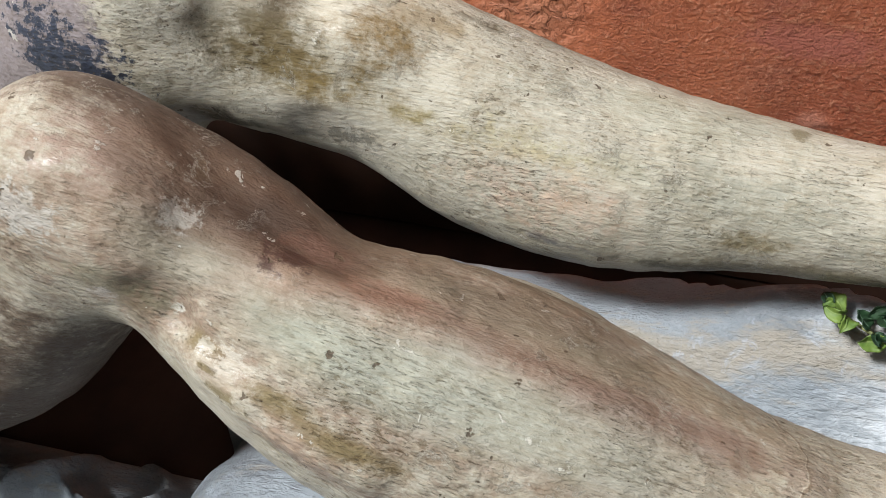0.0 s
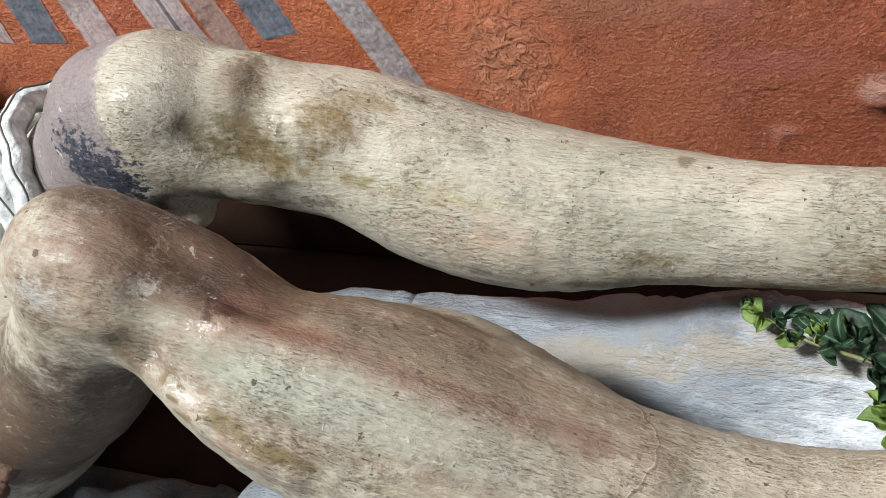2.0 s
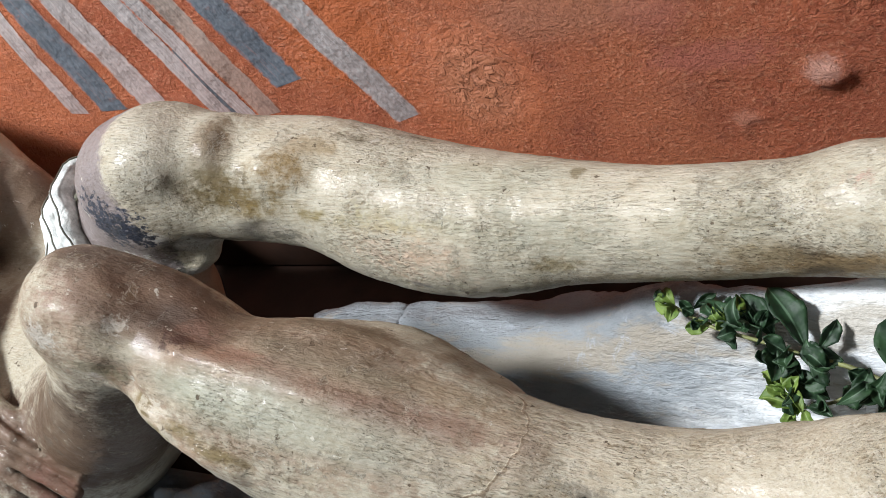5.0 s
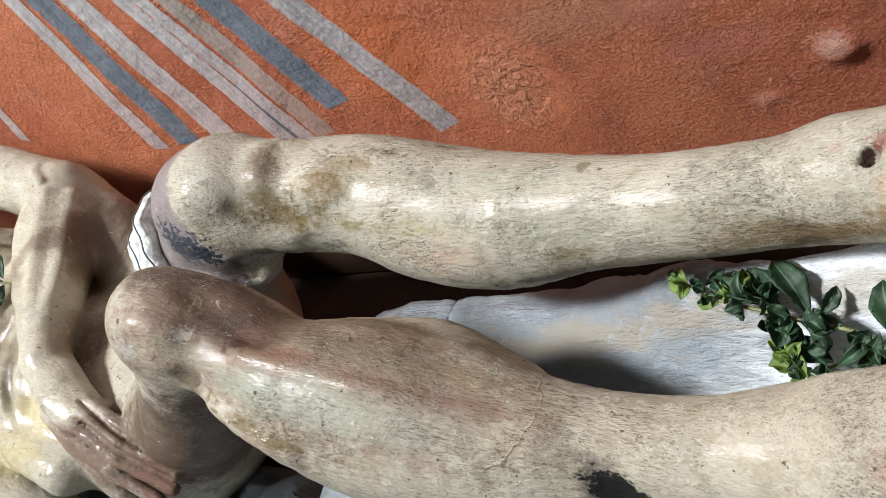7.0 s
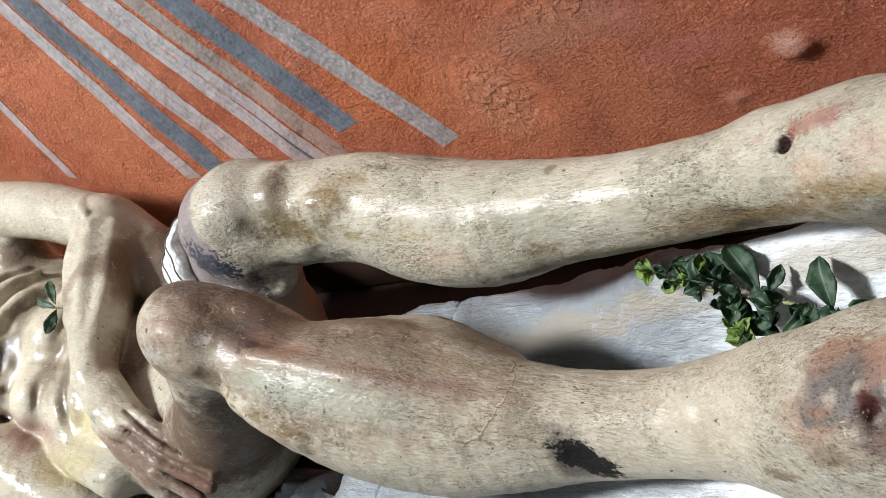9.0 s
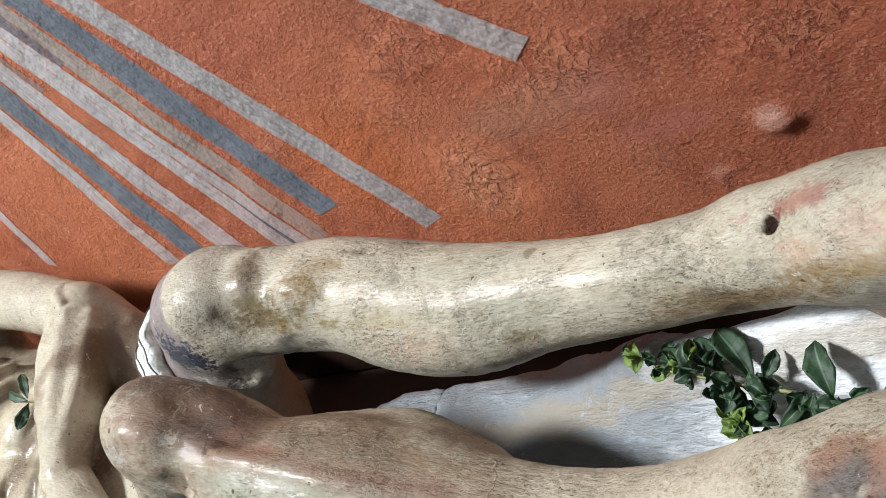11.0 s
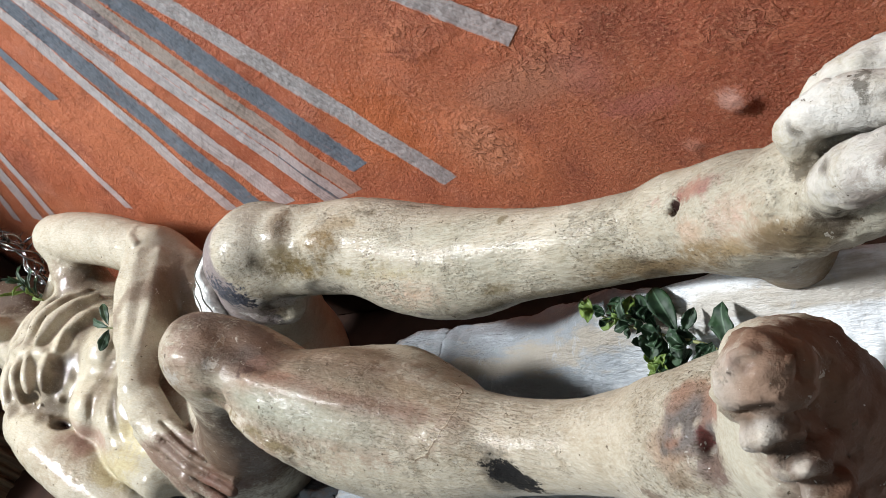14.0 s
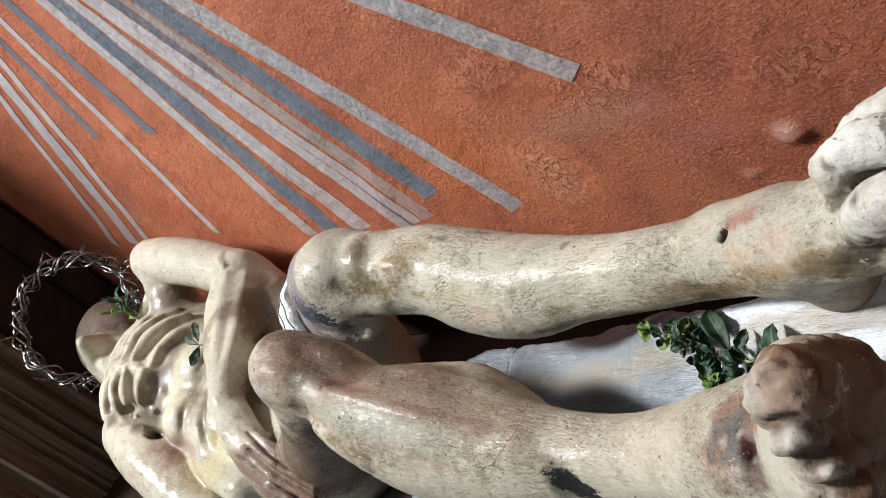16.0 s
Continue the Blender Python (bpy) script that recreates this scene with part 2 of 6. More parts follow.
def leaf_material(name, dark, light, vein):
    n = Net(name, 0.58, spec=0.4)
    uv = n.coords(attribute="leaf_uv")
    sep = n.add("ShaderNodeSeparateXYZ")
    n.link(uv, sep.inputs[0])
    mid = n.ramp(n.math('ABSOLUTE', sep.outputs[1], 0), 0.02, 0.12, 0.55, 0)
    w = n.add("ShaderNodeTexWave")
    w.inputs["Scale"].default_value = 2.2
    w.inputs["Distortion"].default_value = 1.5
    n.link(uv, w.inputs["Vector"])
    c = n.mix(n.ramp(n.noise(n.coords(), 120, 3), 0.3, 0.7), dark, light)
    c = n.mix(n.ramp(w.outputs["Fac"], 0.8, 1.0, 0, 0.12), c, light)
    c = n.mix(mid, c, vein)
    n.out.inputs["Subsurface Weight"].default_value = 0.0
    return n.done(c, n.bump(n.noise(n.coords(), 160, 3), 0.0012, 0.6))


LEAF = leaf_material("dark glossy leaf", (0.008, 0.024, 0.010), (0.020, 0.052, 0.019), (0.12, 0.19, 0.12))
YOUNG = leaf_material("young light green leaf", (0.060, 0.112, 0.016), (0.150, 0.215, 0.042), (0.24, 0.29, 0.10))

def carved_skin():
    """Old varnished oil paint on carved wood, worn and stained."""
    n = Net("worn cream flesh paint on wood", 0.36)
    g_long = n.coords(attribute="grain", scale=(7, 55, 55))
    g_fine = n.coords(attribute="grain", scale=(40, 200, 200))
    p = n.coords()
    warp = n.math('ADD', n.math('MULTIPLY', n.noise(p, 34, 6, 0.78), 0.6), n.math('MULTIPLY', n.noise(g_long, 5, 5, 0.75), 0.4))
    tear = n.math('SUBTRACT', n.noise(p, 210, 5, 0.72), 0.5)
    c = n.mix(n.ramp(n.noise(p, 7, 4, 0.6), 0.35, 0.66), (0.500, 0.456, 0.366), (0.410, 0.382, 0.305))
    c = n.mix(n.ramp(n.noise(p, 19, 5, 0.65), 0.48, 0.72, 0, 0.55), c, (0.52, 0.475, 0.385))
    c = n.mix(n.ramp(n.noise(p, 13, 5, 0.7, 0.6), 0.56, 0.74, 0, 0.3), c, (0.29, 0.23, 0.15))

    # broad stains and painted shade on the carving, borders broken up by the grain
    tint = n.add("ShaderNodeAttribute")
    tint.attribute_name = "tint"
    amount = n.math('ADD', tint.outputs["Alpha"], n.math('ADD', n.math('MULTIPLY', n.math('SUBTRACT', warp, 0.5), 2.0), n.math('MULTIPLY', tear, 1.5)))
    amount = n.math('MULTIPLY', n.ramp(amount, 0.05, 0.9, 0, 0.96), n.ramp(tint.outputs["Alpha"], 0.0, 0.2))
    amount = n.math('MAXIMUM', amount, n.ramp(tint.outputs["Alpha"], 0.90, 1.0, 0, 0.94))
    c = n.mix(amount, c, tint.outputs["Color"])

    burnt = n.math('MULTIPLY', warp, 0.0)

    def stain(centre, radii, colour, strength, ragged=0.7, turn=(0, 0, 0), soft=0.7):
        nonlocal c, burnt
        mp = n.add("ShaderNodeMapping")
        mp.vector_type = 'TEXTURE'
        mp.inputs["Location"].default_value = centre
        mp.inputs["Rotation"].default_value = [radians(a) for a in turn]
        mp.inputs["Scale"].default_value = [1.15 * r for r in radii]
        n.link(n.tree.nodes["Texture Coordinate"].outputs["Object"], mp.inputs["Vector"])
        ln = n.add("ShaderNodeVectorMath", operation='LENGTH')
        n.link(mp.outputs[0], ln.inputs[0])
        d = n.math('ADD', ln.outputs["Value"], n.math('ADD', n.math('MULTIPLY', n.math('SUBTRACT', warp, 0.5), 2.8 * ragged), n.math('MULTIPLY', tear, 2.4 * ragged)))
        mask = n.ramp(d, 0.8 - soft / 2, 0.8 + soft / 2, strength, 0.0)
        if max(colour) < 0.06:
            burnt = n.math('MAXIMUM', burnt, mask)
        c = n.mix(mask, c, colour)

    # broad tones: greenish grey and pinkish brown on the near leg, pale cream on the far knee, lighter trunk
    stain((-0.215, -0.165, 1.160), (0.062, 0.075, 0.080), (0.245, 0.208, 0.210), 0.95, 0.14, (0, -8, 0), 0.12)
    # far knee and calf
    stain((-0.044, -0.151, 1.172), (0.0199, 0.0063, 0.0063), (0.293, 0.223, 0.129), 0.7, 0.9, (0, 10, 0), 0.8)
    stain((0.101, -0.197, 1.115), (0.0178, 0.0050, 0.0050), (0.196, 0.157, 0.083), 0.8, 1, (0, 0, 0), 0.7)
    stain((0.204, -0.198, 1.124), (0.0169, 0.0074, 0.0074), (0.249, 0.195, 0.109), 0.7, 0.8, (0, 0, 0), 0.8)
    stain((-0.022, -0.141, 1.166), (0.0199, 0.0036, 0.0036), (0.198, 0.166, 0.112), 0.7, 1.4, (0, 8, 0), 0.6)
    stain((0.114, -0.158, 1.145), (0.0048, 0.0043, 0.0043), (0.179, 0.148, 0.085), 0.8, 1, (0, 8, 0), 0.6)
    # lower edge of the far knee, crusted black and white, and the blue patch on the lilac band
    stain((-0.187, -0.199, 1.160), (0.0230, 0.0180, 0.0170), (0.029, 0.040, 0.066), 0.95, 1.5, (0, 30, 0), 0.35)
    stain((-0.174, -0.199, 1.152), (0.0098, 0.0099, 0.0099), (0.024, 0.029, 0.047), 0.9, 1.1, (0, 0, 0), 0.5)
    stain((-0.198, -0.194, 1.127), (0.0241, 0.0067, 0.0067), (0.570, 0.570, 0.552), 0.85, 1.2, (0, 0, 0), 0.4)
    stain((-0.192, -0.161, 1.084), (0.0213, 0.0102, 0.0102), (0.032, 0.030, 0.026), 0.92, 1.2, (0, 0, 0), 0.5)
    stain((-0.180, -0.172, 1.106), (0.0204, 0.0044, 0.0044), (0.506, 0.497, 0.460), 0.8, 1.6, (0, 0, 0), 0.4)
    stain((-0.074, -0.186, 1.129), (0.0125, 0.0058, 0.0058), (0.145, 0.134, 0.106), 0.75, 1.3, (0, 0, 0), 0.6)
    # far ankle and foot
    stain((0.242, -0.182, 1.158), (0.0111, 0.0051, 0.0051), (0.378, 0.219, 0.173), 0.75, 1, (0, -10, 0), 0.7)
    stain((0.267, -0.205, 1.152), (0.0118, 0.0070, 0.0070), (0.531, 0.375, 0.281), 0.6, 0.9, (0, -10, 0), 0.9)
    stain((0.341, -0.227, 1.156), (0.0102, 0.0072, 0.0072), (0.116, 0.093, 0.057), 0.85, 0.9, (0, -15, 0), 0.7)
    stain((0.348, -0.211, 1.186), (0.0076, 0.0056, 0.0056), (0.098, 0.079, 0.055), 0.9, 0.8, (0, 0, 0), 0.7)
    stain((0.268, -0.185, 1.165), (0.0156, 0.0064, 0.0064), (0.31, 0.145, 0.105), 0.8, 1, (0, -10, 0), 0.7)
    stain((0.260, -0.186, 1.1515), (0.0034, 0.0060, 0.0058), (0.040, 0.011, 0.009), 0.97, 0.5, (0, 0, 0), 0.4)
    stain((0.382, -0.247, 1.207), (0.0154, 0.0122, 0.0122), (0.607, 0.589, 0.552), 0.8, 0.8, (0, 0, 0), 0.5)
    stain((0.369, -0.203, 1.211), (0.0195, 0.0133, 0.0133), (0.570, 0.552, 0.515), 0.75, 0.9, (0, 0, 0), 0.5)
    stain((0.382, -0.200, 1.214), (0.0039, 0.0086, 0.0086), (0.081, 0.069, 0.050), 0.8, 1.2, (0, 0, 0), 0.6)
    stain((0.383, -0.245, 1.209), (0.0041, 0.0024, 0.0024), (0.090, 0.078, 0.059), 0.8, 1.4, (0, 0, 0), 0.6)
    # near knee and shin
    stain((-0.056, -0.292, 1.174), (0.0093, 0.0074, 0.0074), (0.060, 0.027, 0.019), 0.9, 1, (0, 20, 0), 0.6)
    stain((-0.089, -0.294, 1.187), (0.0064, 0.0048, 0.0048), (0.478, 0.442, 0.386), 0.75, 1.2, (0, 20, 0), 0.5)
    stain((-0.102, -0.310, 1.161), (0.0067, 0.0079, 0.0079), (0.130, 0.100, 0.062), 0.65, 1.1, (0, 20, 0), 0.7)
    stain((-0.108, -0.310, 1.169), (0.0166, 0.0059, 0.0059), (0.271, 0.239, 0.161), 0.7, 1, (0, 20, 0), 0.7)
    stain((-0.066, -0.321, 1.154), (0.0063, 0.0047, 0.0047), (0.540, 0.490, 0.410), 0.5, 1.3, (0, 20, 0), 0.4)
    stain((-0.058, -0.328, 1.142), (0.0236, 0.0033, 0.0033), (0.177, 0.134, 0.060), 0.85, 0.8, (0, 24, 0), 0.5)
    stain((-0.050, -0.284, 1.171), (0.0133, 0.0059, 0.0059), (0.138, 0.075, 0.052), 0.92, 1, (0, 26, 0), 0.7)
    stain((-0.022, -0.294, 1.165), (0.0185, 0.0053, 0.0053), (0.230, 0.134, 0.092), 0.9, 1, (0, 26, 0), 0.8)
    stain((-0.063, -0.325, 1.147), (0.0172, 0.0032, 0.0032), (0.412, 0.334, 0.256), 0.7, 0.9, (0, 26, 0), 0.7)
    stain((-0.065, -0.324, 1.148), (0.0192, 0.0014, 0.0014), (0.177, 0.134, 0.064), 0.9, 0.8, (0, 26, 0), 0.5)
    stain((-0.046, -0.332, 1.137), (0.0134, 0.0014, 0.0014), (0.177, 0.134, 0.064), 0.85, 0.8, (0, 26, 0), 0.5)
    stain((-0.068, -0.320, 1.154), (0.0049, 0.0050, 0.0050), (0.540, 0.490, 0.410), 0.5, 1.4, (0, 26, 0), 0.35)
    stain((-0.076, -0.317, 1.157), (0.0042, 0.0032, 0.0032), (0.520, 0.480, 0.405), 0.6, 1.4, (0, 26, 0), 0.35)
    stain((-0.113, -0.311, 1.163), (0.0044, 0.0034, 0.0034), (0.534, 0.478, 0.423), 0.85, 1.2, (0, 26, 0), 0.4)
    stain((-0.089, -0.309, 1.160), (0.0028, 0.0028, 0.0028), (0.570, 0.552, 0.488), 0.8, 1.2, (0, 26, 0), 0.4)
    stain((-0.097, -0.308, 1.162), (0.0087, 0.0047, 0.0047), (0.150, 0.128, 0.082), 0.6, 1.2, (0, 26, 0), 0.7)
    stain((-0.134, -0.306, 1.192), (0.0118, 0.0094, 0.0094), (0.455, 0.424, 0.377), 0.75, 1.4, (0, 26, 0), 0.4)
    # burnt hollow, near ankle and foot
    stain((0.146, -0.317, 1.101), (0.0150, 0.0130, 0.0100), (0.060, 0.050, 0.038), 0.4, 1.6, (0, 34, 0), 0.7)
    stain((0.152, -0.321, 1.093), (0.0195, 0.012, 0.0085), (0.006, 0.006, 0.006), 0.99, 0.85, (0, 34, 0), 0.3)
    stain((0.160, -0.322, 1.081), (0.0108, 0.0046, 0.0046), (0.011, 0.010, 0.009), 0.95, 1, (0, 18, 0), 0.5)
    stain((0.348, -0.342, 1.221), (0.0067, 0.0053, 0.0053), (0.34, 0.21, 0.15), 0.8, 1, (0, 0, 0), 0.8)
    stain((0.297, -0.315, 1.134), (0.0042, 0.0066, 0.0066), (0.085, 0.020, 0.015), 0.96, 0.7, (0, 0, 0), 0.4)
    stain((0.255, -0.329, 1.101), (0.0139, 0.0033, 0.0033), (0.211, 0.148, 0.102), 0.85, 0.9, (0, 0, 0), 0.7)
    stain((0.282, -0.330, 1.120), (0.0182, 0.0051, 0.0051), (0.221, 0.161, 0.108), 0.8, 0.9, (0, 0, 0), 0.8)
    # sole, trunk and head
    stain((-0.372, -0.300, 1.092), (0.006, 0.007, 0.008), (0.048, 0.021, 0.019), 0.95, 0.5)
    # an old crack across the near shin
    for centre, radius, colour in (((0.084, -0.297, 1.121), 0.0315, (0.66, 0.60, 0.48)), ((0.0835, -0.297, 1.121), 0.0322, (0.20, 0.14, 0.09))):
        off = n.add("ShaderNodeVectorMath", operation='SUBTRACT')
        n.link(n.tree.nodes["Texture Coordinate"].outputs["Object"], off.inputs[0])
        off.inputs[1].default_value = centre
        ln = n.add("ShaderNodeVectorMath", operation='LENGTH')
        n.link(off.outputs[0], ln.inputs[0])
        sep = n.add("ShaderNodeSeparateXYZ")
        n.link(off.outputs[0], sep.inputs[0])
        rad = n.math('ADD', ln.outputs["Value"], n.math('MULTIPLY', n.math('SUBTRACT', n.noise(p, 90, 3), 0.5), 0.008))
        line = n.ramp(n.math('ABSOLUTE', n.math('SUBTRACT', rad, radius), 0), 0.0002, 0.0007, 0.8, 0)
        line = n.math('MULTIPLY', line, n.ramp(sep.outputs[0], 0.004, 0.012))
        c = n.mix(line, c, colour)
    # crusted brush marks along the grain, peeled edges, flaked spots and pits
    crust_at = n.coords(attribute="grain", scale=(200, 390, 390))
    crust = n.noise(crust_at, 1.0, 6, 0.68)
    along = n.add("ShaderNodeSeparateXYZ")
    n.link(p, along.inputs[0])
    feet = n.ramp(along.outputs[0], 0.31, 0.36, 1.0, 0.3)
    legs = n.math('MULTIPLY', n.ramp(along.outputs[0], -0.27, -0.20, 0.35, 1.0), feet)
    rough_place = n.math('MULTIPLY', n.ramp(n.noise(p, 11, 5, 0.7), 0.44, 0.62, 0.14, 1.0), legs)
    streak = n.noise(g_long, 12, 5, 0.7)
    c = n.mix(n.math('MULTIPLY', n.ramp(streak, 0.36, 0.66, 0.0, 0.5), feet), c, (0.72, 0.66, 0.56), 'MULTIPLY')
    c = n.mix(n.ramp(n.noise(p, 46, 6, 0.8, 0.8), 0.46, 0.66, 0.0, 0.45), c, (0.70, 0.63, 0.52), 'MULTIPLY')
    # crust shaded in its colour: darker hollows, lighter crests
    c = n.mix(n.math('MULTIPLY', n.ramp(crust, 0.37, 0.46, 0.75, 0), rough_place), c, (0.42, 0.35, 0.25), 'MULTIPLY')
    c = n.mix(n.math('MULTIPLY', n.ramp(crust, 0.56, 0.66, 0, 0.7), rough_place), c, (1.35, 1.33, 1.28), 'MULTIPLY')
    dash = n.math('MULTIPLY', n.ramp(n.noise(g_fine, 7, 4, 0.65), 0.61, 0.65, 0, 0.85), rough_place)
    c = n.mix(dash, c, (0.070, 0.050, 0.030))
    peel = n.noise(p, 62, 7, 0.78, 0.4)
    some = n.math('MULTIPLY', n.ramp(n.noise(p, 9, 4, 0.65), 0.50, 0.62), legs)
    lost = n.math('MULTIPLY', n.ramp(peel, 0.610, 0.630, 0, 0.45), some)
    c = n.mix(lost, c, (0.19, 0.135, 0.080))
    rim = n.math('MULTIPLY', n.math('MULTIPLY', n.ramp(peel, 0.570, 0.590), n.ramp(peel, 0.600, 0.610, 1, 0)), some)
    c = n.mix(n.math('MULTIPLY', rim, 0.6), c, (0.58, 0.535, 0.44))
    flake = n.ramp(n.noise(p, 110, 4, 0.7, 0.5), 0.665, 0.68, 0, 0.6)
    c = n.mix(flake, c, (0.58, 0.54, 0.46))
    pit = n.ramp(n.noise(p, 150, 3, 0.6), 0.69, 0.715, 0, 0.85)
    c = n.mix(pit, c, (0.085, 0.056, 0.032))
    # fine open grain: short dark grooves along the limbs, with raised chips of paint between them
    hair_grain = n.noise(n.coords(attribute="grain", scale=(130, 1100, 1100)), 1.0, 3, 0.6)
    where_open = n.math('MULTIPLY', n.ramp(n.noise(p, 16, 4, 0.65), 0.40, 0.62, 0.12, 1.0), n.math('MULTIPLY', legs, n.ramp(along.outputs[0], 0.27, 0.31, 1.0, 0.0)))
    groove = n.math('MULTIPLY', n.ramp(hair_grain, 0.58, 0.66), where_open)
    c = n.mix(n.math('MULTIPLY', groove, 0.30), c, (0.45, 0.37, 0.27), 'MULTIPLY')
    thread = n.noise(n.coords(attribute="grain", scale=(60, 1500, 1500)), 1.0, 3, 0.6)
    c = n.mix(n.math('MULTIPLY', n.ramp(thread, 0.34, 0.50, 0.5, 0.0), where_open), c, (1.28, 1.26, 1.22), 'MULTIPLY')
    chip = n.math('MULTIPLY', n.ramp(n.noise(n.coords(attribute="grain", scale=(260, 520, 520)), 1.0, 4, 0.7, 0.6), 0.60, 0.64), rough_place)
    c = n.mix(n.math('MULTIPLY', chip, 0.5), c, (1.40, 1.38, 1.34), 'MULTIPLY')
    fine_h = n.bump(n.math('SUBTRACT', n.math('MULTIPLY', chip, 0.9), n.math('ADD', groove, n.math('MULTIPLY', thread, 0.2))), 0.0005, 0.8)
    h = n.bump(n.math('MULTIPLY', n.math('SUBTRACT', crust, n.math('MULTIPLY', dash, 0.4)), n.math('ADD', n.math('MULTIPLY', rough_place, 0.7), n.math('MULTIPLY', feet, 0.3))), 0.0026, 1.0, fine_h)
    h = n.bump(n.math('SUBTRACT', n.math('ADD', flake, rim), n.math('ADD', pit, lost)), 0.0006, 0.8, h)
    broad = n.noise(p, 30, 3, 0.5)
    h = n.bump(broad, 0.0045, 0.4, h)
    coat = n.bump(n.math('MULTIPLY', crust, n.math('ADD', n.math('MULTIPLY', rough_place, 0.6), 0.4)), 0.0009, 0.6, n.bump(broad, 0.0042, 0.22))
    n.link(coat, n.out.inputs["Coat Normal"])
    n.link(n.math('MULTIPLY', n.math('SUBTRACT', 1.0, n.math('MAXIMUM', burnt, lost)), n.math('MULTIPLY', n.ramp(along.outputs[0], -0.42, -0.30, 0.46, 0.18), n.math('MULTIPLY', n.ramp(along.outputs[0], 0.29, 0.35, 1.0, 0.3), n.ramp(along.outputs[0], -0.86, -0.81, 0.12, 1.0)))), n.out.inputs["Coat Weight"])
    n.out.inputs["Coat Roughness"].default_value = 0.11
    n.out.inputs["Specular IOR Level"].default_value = 0.25
    dull = n.math('ADD', burnt, n.math('SUBTRACT', 1.0, feet))
    h = n.bump(n.math('MULTIPLY', n.noise(p, 130, 5, 0.7), n.math('SUBTRACT', 1.0, feet)), 0.0026, 0.8, h)
    return n.done(c, h, rough=n.ramp(n.math('ADD', n.noise(p, 15, 4), n.math('MULTIPLY', dull, 0.8)), 0.3, 0.8, 0.42, 0.85))

SKIN = carved_skin()


# ---- meshes ----
def mesh_of(name, verts, faces, smooth=True):
    me = bpy.data.meshes.new(name)
    me.from_pydata([tuple(v) for v in verts], [], [tuple(f) for f in faces])
    if smooth:
        me.polygons.foreach_set("use_smooth", [True] * len(me.polygons))
    me.update()
    return me


def part(name, me, material, parent=None, label=""):
    ob = new(name, me)
    me.materials.append(material)
    if parent is not None:
        ob.parent = parent
    return tagged(ob, label)


def box_mesh(name, lo, hi, bevel=0.0):
    bm = bmesh.new()
    bmesh.ops.create_cube(bm, size=1)
    for v in bm.verts:
        v.co = Vector([l + (c + 0.5) * (h - l) for c, l, h in zip(v.co, lo, hi)])
    if bevel:
        bmesh.ops.bevel(bm, geom=bm.edges[:], offset=bevel, segments=2, affect='EDGES')
    me = bpy.data.meshes.new(name)
    bm.to_mesh(me)
    bm.free()
    return me


def grid_mesh(name, us, vs, place, thick=None):
    """A sheet of quads: place(u, v) gives a point. thick: a vector by which a second, closed side lies behind it."""
    nu, nv = len(us), len(vs)
    verts = [place(u, v) for u in us for v in vs]
    faces = [(a * nv + b, (a + 1) * nv + b, (a + 1) * nv + b + 1, a * nv + b + 1) for a in range(nu - 1) for b in range(nv - 1)]
    if thick is not None:
        m = len(verts)
        verts += [tuple(Vector(p) + Vector(thick)) for p in verts]
        faces += [tuple(m + q for q in reversed(f)) for f in faces[:]]
        rim = [a * nv for a in range(nu)] + [(nu - 1) * nv + b for b in range(1, nv)]
        rim += [a * nv + nv - 1 for a in range(nu - 2, -1, -1)] + [b for b in range(nv - 2, 0, -1)]
        for p, q in zip(rim, rim[1:] + rim[:1]):
            faces.append((q, p, m + p, m + q))
    return mesh_of(name, verts, faces)


def tube_mesh(name, points, radii, sides=8):
    """A round tube along points, closed at both ends."""
    pts = [Vector(p) for p in points]
    verts, faces = [], []
    side = None
    for k, p in enumerate(pts):
        d = (pts[min(k + 1, len(pts) - 1)] - pts[max(k - 1, 0)]).normalized()
        side = d.orthogonal() if side is None else (side - d * side.dot(d))
        side.normalize()
        up = d.cross(side)
        r = radii if isinstance(radii, float) else float(radii[k])
        for q in range(sides):
            a = 2 * math.pi * q / sides
            verts.append(p + r * (math.cos(a) * side + math.sin(a) * up))
    for k in range(len(pts) - 1):
        for q in range(sides):
            w = (q + 1) % sides
            faces.append((k * sides + q, k * sides + w, (k + 1) * sides + w, (k + 1) * sides + q))
    faces.append(tuple(range(sides - 1, -1, -1)))
    faces.append(tuple((len(pts) - 1) * sides + q for q in range(sides)))
    return mesh_of(name, verts, faces)


def spline(points, n):
    """n points of a smooth curve through the given ones (tuples of any length)."""
    p = np.array(points, float)
    p = np.vstack([2 * p[0] - p[1], p, 2 * p[-1] - p[-2]])
    out = []
    for s in np.linspace(0, len(points) - 1 - 1e-9, n):
        k = int(s)
        f = s - k
        a, b, c, d = p[k:k + 4]
        out.append(0.5 * (2 * b + (c - a) * f + (2 * a - 5 * b + 4 * c - d) * f * f + (3 * b - a - 3 * c + d) * f ** 3))
    return np.array(out)


